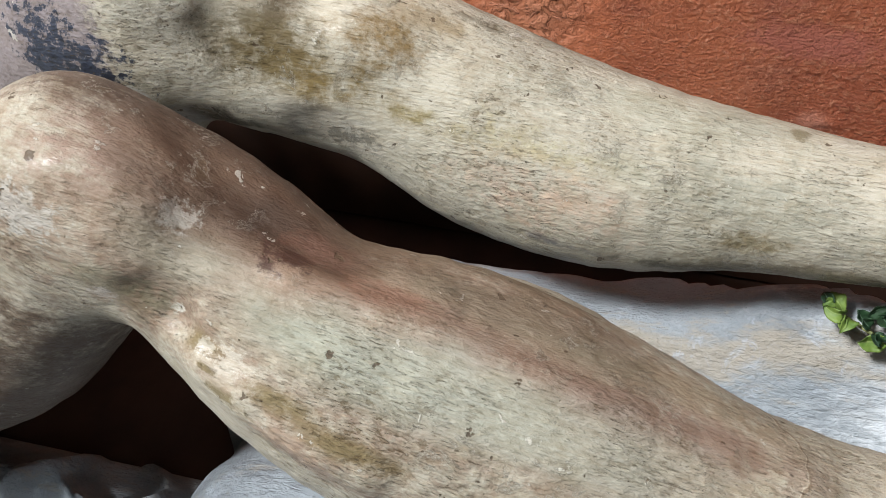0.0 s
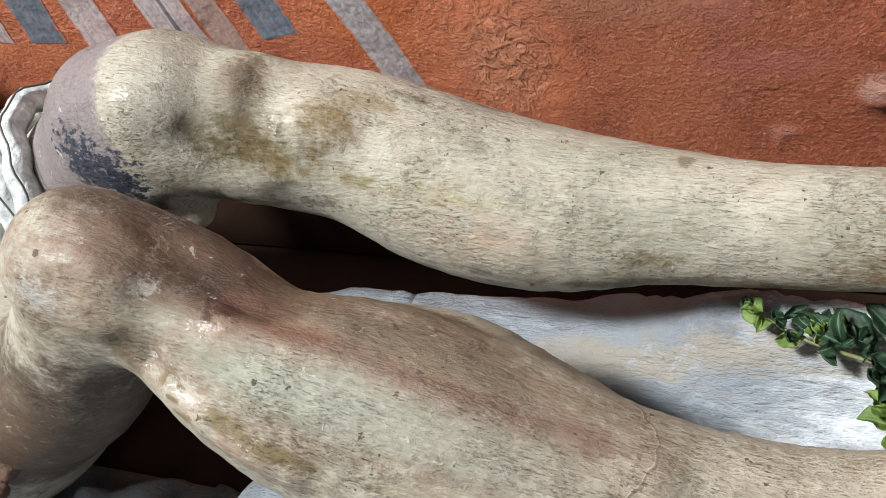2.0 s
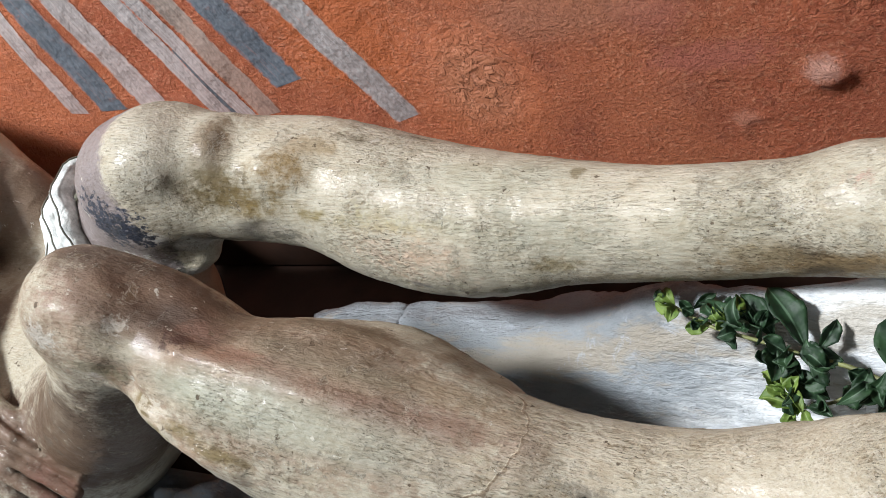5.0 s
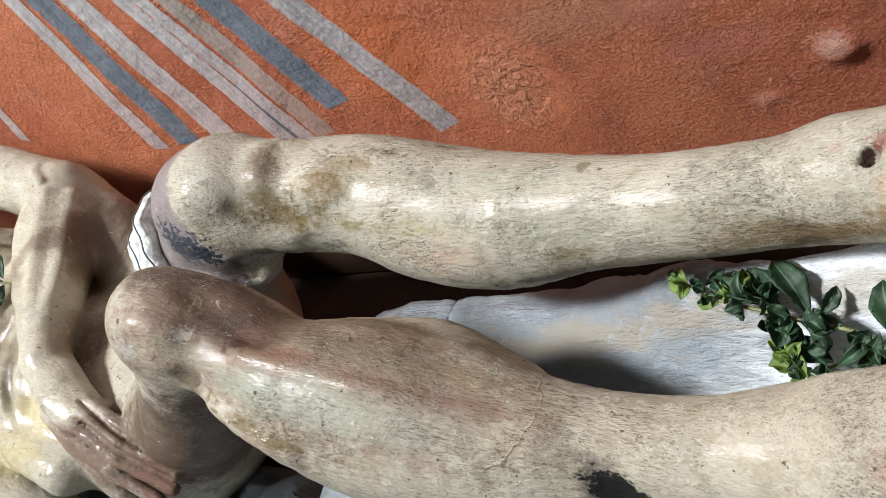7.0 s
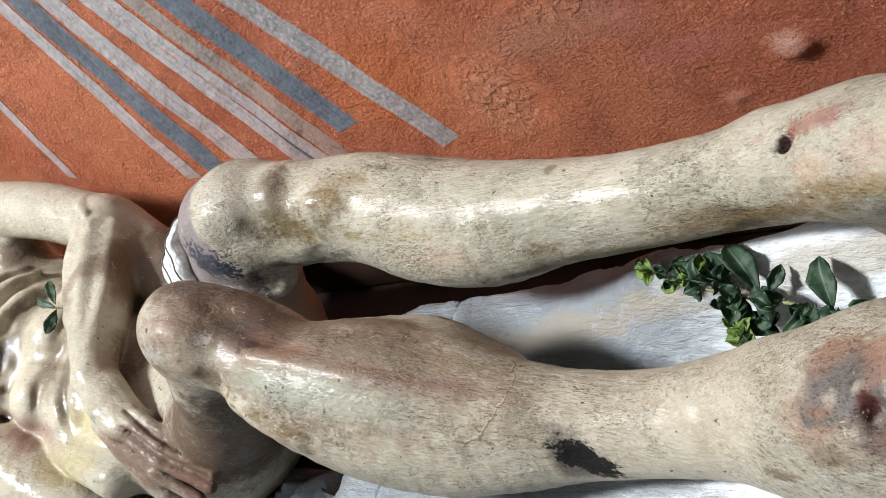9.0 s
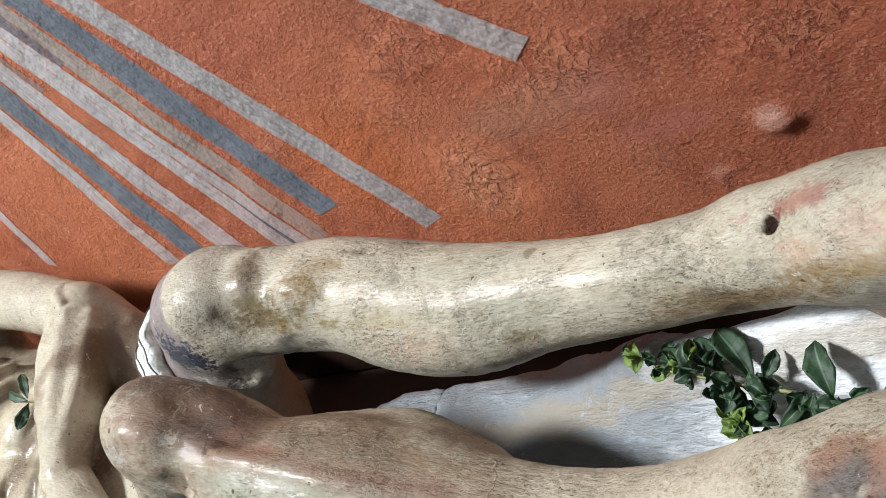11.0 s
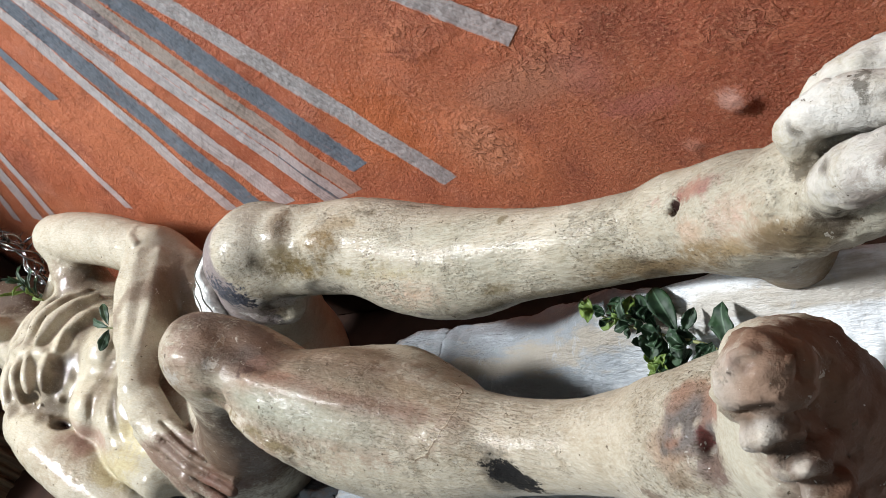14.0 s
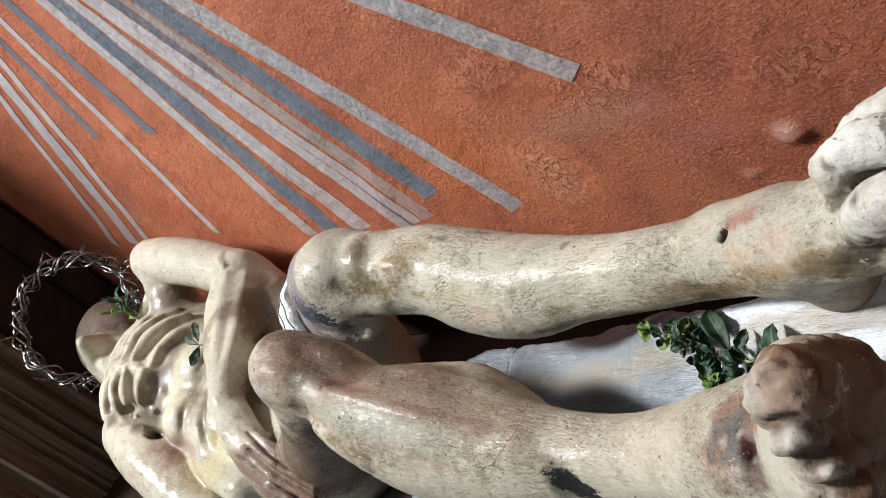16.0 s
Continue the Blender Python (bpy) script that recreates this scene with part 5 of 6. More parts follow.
patch((0.083, -0.285, 1.128), (0.0274, 0.0075, 0.0075), (0.296, 0.241, 0.166), 0.75, 1, (0, 15, 0), 0.9)
patch((-0.041, -0.315, 1.161), (0.0364, 0.0108, 0.0108), (0.331, 0.343, 0.273), 0.85, 0.9, (0, 24, 0), 0.8)
patch((-0.002, -0.318, 1.154), (0.0359, 0.0107, 0.0107), (0.385, 0.385, 0.315), 0.8, 0.9, (0, 24, 0), 0.8)
patch((-0.085, -0.301, 1.179), (0.0226, 0.0090, 0.0090), (0.328, 0.308, 0.242), 0.75, 1, (0, 26, 0), 0.8)
patch((-0.093, -0.288, 1.193), (0.0264, 0.0081, 0.0081), (0.211, 0.154, 0.119), 0.75, 1, (0, 26, 0), 0.8)
patch((-0.042, -0.334, 1.133), (0.0269, 0.0069, 0.0069), (0.400, 0.294, 0.220), 0.75, 0.8, (0, 26, 0), 0.8)
# burnt hollow, near ankle and foot
patch((0.144, -0.317, 1.091), (0.0128, 0.0099, 0.0099), (0.068, 0.060, 0.047), 0.75, 2, (0, 20, 0), 0.6)
patch((0.289, -0.310, 1.138), (0.0152, 0.0139, 0.0139), (0.120, 0.108, 0.108), 0.95, 1.1, (0, 0, 0), 0.7)
patch((0.276, -0.318, 1.129), (0.0104, 0.0123, 0.0123), (0.33, 0.220, 0.150), 0.55, 1.2, (0, 0, 0), 0.9)
patch((0.291, -0.295, 1.141), (0.0129, 0.0080, 0.0080), (0.33, 0.205, 0.135), 0.8, 1, (0, 0, 0), 0.8)
patch((0.299, -0.324, 1.132), (0.0100, 0.0120, 0.0120), (0.170, 0.125, 0.110), 0.8, 1, (0, 0, 0), 0.8)
patch((0.293, -0.309, 1.139), (0.0100, 0.0140, 0.0140), (0.125, 0.108, 0.106), 0.95, 1.1, (0, 0, 0), 0.7)
patch((0.280, -0.320, 1.129), (0.0121, 0.0093, 0.0093), (0.31, 0.205, 0.140), 0.5, 1.3, (0, 0, 0), 0.9)
patch((0.305, -0.329, 1.131), (0.0087, 0.0103, 0.0103), (0.165, 0.105, 0.085), 0.8, 1, (0, 0, 0), 0.8)
# sole, trunk and head
patch((0.398, -0.310, 1.135), (0.056, 0.068, 0.125), (0.130, 0.060, 0.031), 1.0, 0.25, (0, 0, 0), 0.3)
patch((-0.584, -0.304, 1.094), (0.013, 0.010, 0.014), (0.030, 0.008, 0.007), 1.0, 0.3, (0, 0, 0), 0.4)
patch((-0.545, -0.312, 1.080), (0.034, 0.018, 0.016), (0.30, 0.175, 0.140), 0.65, 1.1)
patch((-0.430, -0.295, 1.075), (0.045, 0.030, 0.025), (0.534, 0.460, 0.248), 0.75, 0.6)
# shade painted down the flank of the forearm
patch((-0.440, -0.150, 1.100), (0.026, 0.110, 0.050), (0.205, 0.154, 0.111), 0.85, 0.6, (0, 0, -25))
patch((-0.330, -0.318, 1.066), (0.055, 0.020, 0.020), (0.302, 0.224, 0.177), 0.75, 1.0)
patch((-0.258, -0.325, 1.030), (0.024, 0.020, 0.020), (0.190, 0.081, 0.061), 0.9, 0.9)
patch((-0.505, -0.088, 1.168), (0.008, 0.008, 0.008), (0.179, 0.140, 0.108), 0.9, 0.8)
# shade painted into the pit below the far shoulder
patch((-0.680, -0.120, 1.170), (0.035, 0.020, 0.030), (0.268, 0.214, 0.159), 0.7, 0.8)
# brown head, deepened to paint in the shade over it
patch((-0.955, -0.118, 1.135), (0.130, 0.095, 0.135), (0.050, 0.025, 0.015), 1.0, 0.25, (0, 0, 0), 0.25)
# more of the forearm's shade, painted underneath it
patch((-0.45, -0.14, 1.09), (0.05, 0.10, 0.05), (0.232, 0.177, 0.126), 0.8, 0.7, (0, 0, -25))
# heel of the far foot, hand and the shade of the thigh, painted in brown
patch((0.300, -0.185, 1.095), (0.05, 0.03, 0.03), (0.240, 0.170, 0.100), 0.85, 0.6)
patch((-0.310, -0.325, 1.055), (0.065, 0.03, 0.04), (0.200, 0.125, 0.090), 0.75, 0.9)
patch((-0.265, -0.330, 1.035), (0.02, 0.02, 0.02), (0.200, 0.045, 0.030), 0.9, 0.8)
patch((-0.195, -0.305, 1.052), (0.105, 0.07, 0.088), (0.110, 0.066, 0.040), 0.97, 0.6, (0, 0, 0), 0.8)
# flaking white and black crust under the far knee
patch((-0.171, -0.201, 1.144), (0.0150, 0.0110, 0.0110), (0.560, 0.550, 0.530), 0.9, 1.3, (0, 0, 0), 0.5)
patch((-0.162, -0.195, 1.132), (0.0150, 0.0100, 0.0100), (0.050, 0.045, 0.040), 0.9, 1.3, (0, 0, 0), 0.5)
patch((-0.149, -0.188, 1.128), (0.0150, 0.0110, 0.0110), (0.520, 0.510, 0.480), 0.85, 1.3, (0, 0, 0), 0.5)
patch((-0.197, -0.148, 1.072), (0.0150, 0.0100, 0.0100), (0.040, 0.036, 0.030), 0.95, 1.3, (0, 0, 0), 0.5)
patch((-0.129, -0.187, 1.131), (0.0150, 0.0100, 0.0100), (0.090, 0.078, 0.055), 0.85, 1.3, (0, 0, 0), 0.5)
patch((-0.104, -0.189, 1.136), (0.0150, 0.0110, 0.0110), (0.400, 0.370, 0.300), 0.8, 1.3, (0, 0, 0), 0.5)
patch((-0.085, -0.188, 1.136), (0.0150, 0.0100, 0.0100), (0.080, 0.070, 0.055), 0.85, 1.3, (0, 0, 0), 0.5)
patch((-0.073, -0.187, 1.132), (0.0150, 0.0110, 0.0110), (0.500, 0.460, 0.380), 0.8, 1.3, (0, 0, 0), 0.5)
# bruised hand, with brown shade painted on forearm flank and trunk hollows
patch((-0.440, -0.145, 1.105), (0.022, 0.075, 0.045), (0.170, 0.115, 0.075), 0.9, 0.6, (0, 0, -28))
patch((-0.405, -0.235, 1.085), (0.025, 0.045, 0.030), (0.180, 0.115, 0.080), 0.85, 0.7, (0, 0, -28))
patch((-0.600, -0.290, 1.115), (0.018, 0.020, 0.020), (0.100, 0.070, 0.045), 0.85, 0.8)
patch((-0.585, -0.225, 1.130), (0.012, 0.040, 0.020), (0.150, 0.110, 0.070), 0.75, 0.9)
patch((0.350, -0.350, 1.175), (0.010, 0.014, 0.034), (0.330, 0.285, 0.225), 0.5, 0.9)
patch((0.362, -0.336, 1.190), (0.010, 0.012, 0.012), (0.160, 0.085, 0.050), 0.85, 0.9)
patch((0.362, -0.332, 1.185), (0.024, 0.034, 0.050), (0.19, 0.122, 0.084), 0.75, 0.9, (0, 0, 0), 0.8)
patch((0.346, -0.345, 1.185), (0.009, 0.014, 0.045), (0.34, 0.29, 0.23), 0.5, 1.0, (0, 0, 0), 0.7)
# dark brown in the gaps between the toes of the near foot
patch((0.358, -0.338, 1.199), (0.010, 0.007, 0.0040), (0.045, 0.028, 0.018), 0.9, 0.8, (0, 0, 0), 0.6)
patch((0.362, -0.347, 1.1835), (0.010, 0.007, 0.0030), (0.045, 0.028, 0.018), 0.9, 0.8, (0, 0, 0), 0.6)
patch((0.368, -0.351, 1.1715), (0.010, 0.007, 0.0030), (0.045, 0.028, 0.018), 0.9, 0.8, (0, 0, 0), 0.6)
patch((0.371, -0.355, 1.1590), (0.010, 0.007, 0.0030), (0.045, 0.028, 0.018), 0.9, 0.8, (0, 0, 0), 0.6)
patch((0.352, -0.334, 1.200), (0.010, 0.012, 0.012), (0.170, 0.100, 0.065), 0.7, 1.0)
patch((0.364, -0.325, 1.205), (0.018, 0.018, 0.020), (0.170, 0.098, 0.064), 0.9, 0.7)
patch((0.366, -0.340, 1.180), (0.012, 0.016, 0.030), (0.190, 0.115, 0.078), 0.75, 0.8)
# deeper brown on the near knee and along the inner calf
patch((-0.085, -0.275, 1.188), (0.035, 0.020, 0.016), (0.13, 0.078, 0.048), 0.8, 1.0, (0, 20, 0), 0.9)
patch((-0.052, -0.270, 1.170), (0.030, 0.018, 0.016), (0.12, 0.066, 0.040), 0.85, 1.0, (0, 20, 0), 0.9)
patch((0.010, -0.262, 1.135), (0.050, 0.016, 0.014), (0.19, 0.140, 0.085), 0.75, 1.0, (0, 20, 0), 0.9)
# brown glaze with painted shade: flank, under the arm, rib hollow, waist
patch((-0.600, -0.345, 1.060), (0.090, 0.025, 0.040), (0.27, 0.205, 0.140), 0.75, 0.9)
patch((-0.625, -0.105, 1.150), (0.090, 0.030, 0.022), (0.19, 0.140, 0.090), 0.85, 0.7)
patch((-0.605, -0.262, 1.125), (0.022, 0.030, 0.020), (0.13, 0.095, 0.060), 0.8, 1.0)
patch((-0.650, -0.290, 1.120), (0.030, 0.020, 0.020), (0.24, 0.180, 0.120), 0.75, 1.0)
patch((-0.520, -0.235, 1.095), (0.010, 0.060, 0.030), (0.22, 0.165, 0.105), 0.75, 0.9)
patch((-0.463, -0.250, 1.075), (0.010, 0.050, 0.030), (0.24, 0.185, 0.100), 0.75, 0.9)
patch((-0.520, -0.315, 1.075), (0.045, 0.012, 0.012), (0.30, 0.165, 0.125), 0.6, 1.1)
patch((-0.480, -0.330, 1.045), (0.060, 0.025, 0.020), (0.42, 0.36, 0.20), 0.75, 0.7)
# chipped white and dark hollows on the toes of the far foot
patch((0.360, -0.205, 1.170), (0.020, 0.022, 0.012), (0.07, 0.052, 0.035), 0.9, 0.9, (0, 0, 0), 0.6)
patch((0.385, -0.190, 1.205), (0.014, 0.010, 0.006), (0.12, 0.095, 0.065), 0.8, 1.2, (0, 0, 0), 0.6)
patch((0.395, -0.225, 1.200), (0.012, 0.008, 0.008), (0.15, 0.120, 0.085), 0.7, 1.3, (0, 0, 0), 0.6)
# worn grey nails and dark gaps of the near toes
patch((0.3472, -0.3365, 1.2134), (0.0085, 0.0098, 0.0098), (0.40, 0.365, 0.32), 0.9, 0.8, (0, 0, 0), 0.5)
patch((0.3506, -0.3464, 1.1929), (0.0060, 0.0069, 0.0069), (0.40, 0.365, 0.32), 0.9, 0.8, (0, 0, 0), 0.5)
patch((0.3577, -0.3516, 1.1807), (0.0055, 0.0063, 0.0063), (0.40, 0.365, 0.32), 0.9, 0.8, (0, 0, 0), 0.5)
patch((0.3630, -0.3544, 1.1685), (0.0052, 0.0060, 0.0060), (0.40, 0.365, 0.32), 0.9, 0.8, (0, 0, 0), 0.5)
patch((0.3572, -0.3357, 1.1980), (0.0130, 0.0090, 0.0030), (0.05, 0.032, 0.022), 0.95, 0.4, (0, 0, 0), 0.5)
patch((0.3608, -0.3443, 1.1825), (0.0130, 0.0090, 0.0030), (0.05, 0.032, 0.022), 0.95, 0.4, (0, 0, 0), 0.5)
patch((0.3665, -0.3485, 1.1705), (0.0130, 0.0090, 0.0030), (0.05, 0.032, 0.022), 0.95, 0.4, (0, 0, 0), 0.5)
# the reddish brown line down the near shin and the dark corner under its kneecap
for k, spot in enumerate(((-0.0513, -0.2934, 1.1728), (-0.0225, -0.2973, 1.1652), (0.0183, -0.302, 1.1552), (0.0548, -0.3038, 1.1432), (0.0888, -0.3024, 1.1306))):
    patch(spot, (0.028, 0.0055, 0.0070), (0.195 + 0.014 * k, 0.122 + 0.014 * k, 0.082 + 0.013 * k), 0.85 - 0.08 * k, 1.1, (0, 18, 0), 0.9)
for spot in ((-0.078, -0.3175, 1.1565), (-0.052, -0.3280, 1.1495), (-0.026, -0.3345, 1.1395)):
    patch(spot, (0.016, 0.0040, 0.0034), (0.185, 0.140, 0.062), 0.85, 0.9, (0, 20, 0), 0.8)
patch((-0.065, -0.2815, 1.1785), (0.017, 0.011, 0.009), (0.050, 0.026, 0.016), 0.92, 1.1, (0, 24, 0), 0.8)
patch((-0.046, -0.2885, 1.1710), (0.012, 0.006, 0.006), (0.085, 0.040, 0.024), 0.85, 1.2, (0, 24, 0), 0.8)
patch((0.012, -0.280, 1.155), (0.040, 0.008, 0.008), (0.200, 0.152, 0.108), 0.7, 1.0, (0, 22, 0), 0.9)
patch((-0.004, -0.316, 1.155), (0.045, 0.012, 0.012), (0.350, 0.352, 0.285), 0.75, 0.9, (0, 20, 0), 0.9)
patch((0.040, -0.318, 1.143), (0.045, 0.012, 0.012), (0.370, 0.365, 0.295), 0.65, 0.9, (0, 18, 0), 0.9)
patch((0.352, -0.332, 1.218), (0.007, 0.007, 0.007), (0.40, 0.365, 0.32), 0.9, 0.9, (0, 0, 0), 0.6)
patch((0.359, -0.346, 1.198), (0.0055, 0.0055, 0.0055), (0.42, 0.385, 0.34), 0.9, 0.8, (0, 0, 0), 0.6)
patch((0.3666, -0.351, 1.185), (0.0050, 0.0050, 0.0050), (0.42, 0.385, 0.34), 0.9, 0.8, (0, 0, 0), 0.6)
patch((0.388, -0.205, 1.203), (0.048, 0.055, 0.024), (0.52, 0.50, 0.46), 0.75, 1.2, (0, 0, 0), 0.8)
for spot in ((0.352, -0.206, 1.206), (0.372, -0.204, 1.213), (0.392, -0.206, 1.212), (0.366, -0.226, 1.200), (0.392, -0.236, 1.206), (0.380, -0.184, 1.214)):
    patch(spot, (0.005, 0.004, 0.003), (0.10, 0.085, 0.065), 0.85, 1.8, (0, 0, 0), 0.6)
# shade painted into the hole under the far second toe
patch((0.385, -0.2125, 1.192), (0.026, 0.007, 0.011), (0.075, 0.055, 0.035), 0.95, 0.7, (0, 0, 0), 0.5)
patch((0.350, -0.208, 1.180), (0.010, 0.010, 0.016), (0.30, 0.25, 0.16), 0.7, 1.1, (0, 0, 0), 0.8)
patch((0.362, -0.208, 1.186), (0.012, 0.012, 0.009), (0.09, 0.068, 0.045), 0.9, 0.9, (0, 0, 0), 0.6)
# shade painted into the carved gaps between the near toes
for cut in ((0.3600, -0.3418, 1.2062), (0.3680, -0.3400, 1.2072), (0.3610, -0.3493, 1.1888), (0.3680, -0.3455, 1.1860), (0.3700, -0.3530, 1.1752)):
    patch(cut, (0.0085, 0.0040, 0.0030), (0.040, 0.024, 0.015), 0.95, 0.4, (0, 0, 20), 0.5)
patch((0.404, -0.310, 1.150), (0.049, 0.085, 0.110), (0.105, 0.050, 0.028), 0.97, 0.4, (0, 0, 0), 0.3)
patch((0.335, -0.226, 1.157), (0.024, 0.012, 0.010), (0.135, 0.098, 0.055), 0.85, 1.3, (0, -15, 0), 0.8)
patch((0.352, -0.232, 1.165), (0.012, 0.010, 0.010), (0.055, 0.042, 0.030), 0.85, 1.4, (0, -15, 0), 0.7)
# shade painted into rib hollow, armpit, forearm flank and belly creases
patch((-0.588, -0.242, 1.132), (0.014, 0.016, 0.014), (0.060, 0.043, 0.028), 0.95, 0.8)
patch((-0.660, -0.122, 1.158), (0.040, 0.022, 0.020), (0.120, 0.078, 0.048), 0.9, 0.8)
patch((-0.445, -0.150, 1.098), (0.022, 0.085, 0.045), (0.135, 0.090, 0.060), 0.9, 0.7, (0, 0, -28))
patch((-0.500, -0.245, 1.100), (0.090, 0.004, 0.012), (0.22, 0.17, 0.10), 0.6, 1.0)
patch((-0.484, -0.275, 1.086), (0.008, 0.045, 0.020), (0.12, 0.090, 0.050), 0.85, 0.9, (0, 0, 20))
# brown shade painted into the cuts between the ribs
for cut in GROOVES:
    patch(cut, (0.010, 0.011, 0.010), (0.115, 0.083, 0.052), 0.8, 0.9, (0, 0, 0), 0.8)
patch((-0.180, -0.190, 1.108), (0.012, 0.010, 0.010), (0.045, 0.040, 0.035), 0.95, 1.8, (0, 0, 0), 0.5)
patch((-0.168, -0.190, 1.102), (0.008, 0.008, 0.006), (0.500, 0.490, 0.460), 0.9, 1.6, (0, 0, 0), 0.5)
# brown hair, darkened to include the shade on the head
patch((-0.880, -0.160, 1.150), (0.062, 0.090, 0.075), (0.085, 0.052, 0.034), 0.9, 0.5, (0, 0, 0), 0.4)
# ochre dirt along the underside of the far ankle, dried red round its wound
for x, y, z, r, strength in ((0.188, -0.196, 1.110, 0.011, 0.5), (0.214, -0.197, 1.113, 0.012, 0.75), (0.228, -0.198, 1.116, 0.011, 0.85), (0.243, -0.201, 1.121, 0.011, 0.7), (0.262, -0.206, 1.130, 0.013, 0.6), (0.280, -0.209, 1.140, 0.014, 0.5)):
    patch((x, y, z), (1.4 * r, 0.9 * r, 0.8 * r), (0.235, 0.165, 0.085), strength, 1.5, (0, -15, 0), 0.8)
patch((0.226, -0.198, 1.113), (0.010, 0.006, 0.0045), (0.080, 0.058, 0.032), 0.85, 1.6, (0, -15, 0), 0.5)
patch((0.266, -0.186, 1.158), (0.0075, 0.0060, 0.0070), (0.30, 0.085, 0.070), 0.7, 1.6, (0, 0, 0), 0.5)
# flaked red, grey and pale paint round the wound of the near foot
patch((0.286, -0.309, 1.136), (0.0120, 0.0130, 0.0130), (0.150, 0.135, 0.130), 0.85, 1.8, (0, 0, 0), 0.5)
patch((0.281, -0.296, 1.137), (0.0090, 0.0080, 0.0080), (0.300, 0.175, 0.125), 0.65, 1.8, (0, 0, 0), 0.5)
patch((0.305, -0.300, 1.145), (0.0080, 0.0100, 0.0080), (0.340, 0.185, 0.130), 0.65, 1.8, (0, 0, 0), 0.5)
flaked = random.Random(33)
for k in range(46):
    a, far = flaked.uniform(0, 6.28), flaked.uniform(0.004, 0.021)
    colour = flaked.choice(((0.28, 0.155, 0.110), (0.38, 0.34, 0.28), (0.12, 0.105, 0.10), (0.21, 0.085, 0.065), (0.40, 0.36, 0.30)))
    patch((0.292 + far * math.cos(a), -0.314 + 0.5 * far * math.sin(a), 1.134 + 0.8 * far * math.sin(a)), (0.0026, 0.0022, 0.0022), colour, 0.8, 1.5, (0, 0, 0), 0.5)
patch((0.297, -0.315, 1.135), (0.0038, 0.0055, 0.0060), (0.090, 0.020, 0.013), 0.95, 0.8, (0, 0, 0), 0.4)
# brown ball of the big toe, dark seams between the toes, pale nails
patch((0.357, -0.334, 1.213), (0.0120, 0.0110, 0.0110), (0.270, 0.190, 0.140), 0.7, 1.2, (0, 0, 0), 0.6)
patch((0.366, -0.335, 1.213), (0.0095, 0.0080, 0.0085), (0.235, 0.150, 0.105), 0.85, 0.9, (0, 0, 0), 0.6)
patch((0.373, -0.318, 1.200), (0.016, 0.020, 0.024), (0.175, 0.095, 0.055), 0.85, 0.6, (0, 0, 0), 0.6)
patch((0.354, -0.331, 1.2205), (0.0030, 0.0035, 0.0030), (0.260, 0.160, 0.120), 0.7, 1.6)
patch((0.3590, -0.3335, 1.2200), (0.0028, 0.0018, 0.0030), (0.110, 0.065, 0.045), 0.8, 1.6, (0, 0, 30))
patch((0.363, -0.3420, 1.2050), (0.0080, 0.0040, 0.0034), (0.065, 0.038, 0.026), 0.95, 0.5)
patch((0.3655, -0.3454, 1.1862), (0.0080, 0.0045, 0.0030), (0.060, 0.036, 0.025), 0.9, 0.6)
patch((0.362, -0.3440, 1.1915), (0.0025, 0.0040, 0.0045), (0.120, 0.078, 0.055), 0.85, 0.8)
patch((0.372, -0.3480, 1.1805), (0.0030, 0.0040, 0.0045), (0.100, 0.062, 0.043), 0.85, 0.8)
patch((0.3573, -0.3480, 1.1975), (0.0038, 0.0036, 0.0036), (0.440, 0.390, 0.330), 0.9, 0.5)
patch((0.3676, -0.3520, 1.1840), (0.0036, 0.0034, 0.0034), (0.440, 0.390, 0.330), 0.9, 0.5)
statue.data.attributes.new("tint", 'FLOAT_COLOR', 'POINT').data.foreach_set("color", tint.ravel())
tagged(statue, "life-size carved wooden reclining figure with worn cream varnished paint", "statue")


# ---- carved white drapery under the calves ----
def drapery_height(x, y):
    ridge = 1.022 + 0.22 * max(0.0, min(x - 0.09, 0.21))
    rim = -0.150 - 0.026 * max(0.0, min(1.0, (x - 0.08) / 0.12)) + 0.004 * noise.noise(Vector((x * 30, 2, 5)))
    far = ridge + 0.006 * math.sin(x * 9) - 0.10 * max(0.0, y + 0.165) - 2.6 * max(0.0, y - rim)
    lift, start = (max(0.0, min(1.0, q)) for q in ((y + 0.222) / 0.050, (x - 0.015) / 0.155))
    far += 0.024 * lift * lift * (3 - 2 * lift) * start * start * (3 - 2 * start)
    dip = math.exp(-((y + 0.238) / 0.034) ** 2)
    z = far - dip * (0.031 + 0.02 * max(0, x)) - 0.012 * math.exp(-((y + 0.40) / 0.05) ** 2)
    if y < -0.27:
        z += 0.010 * min(1, (-0.27 - y) / 0.03) - 0.05 * max(0, x - 0.05) * min(1, (-0.27 - y) / 0.03)
    end = max(0.0, (-0.085 - x) / 0.05)
    z -= (0.010 if y > -0.23 else 0.05) * end * end + 0.25 * max(0, -0.43 - y + 0.05) ** 1
    return z + 0.0035 * noise.noise(Vector((x * 14, y * 26, 1))) - 0.002 * math.exp(-((x - 0.113) / 0.004) ** 2 - ((y + 0.2) / 0.004) ** 2) + 0.0016 * noise.noise(Vector((x * 45, y * 75, 4))) + 0.0045 * max(0.0, min(1.0, (0.09 - x) / 0.08)) * abs(noise.noise(Vector((x * 60, y * 130, 9))))


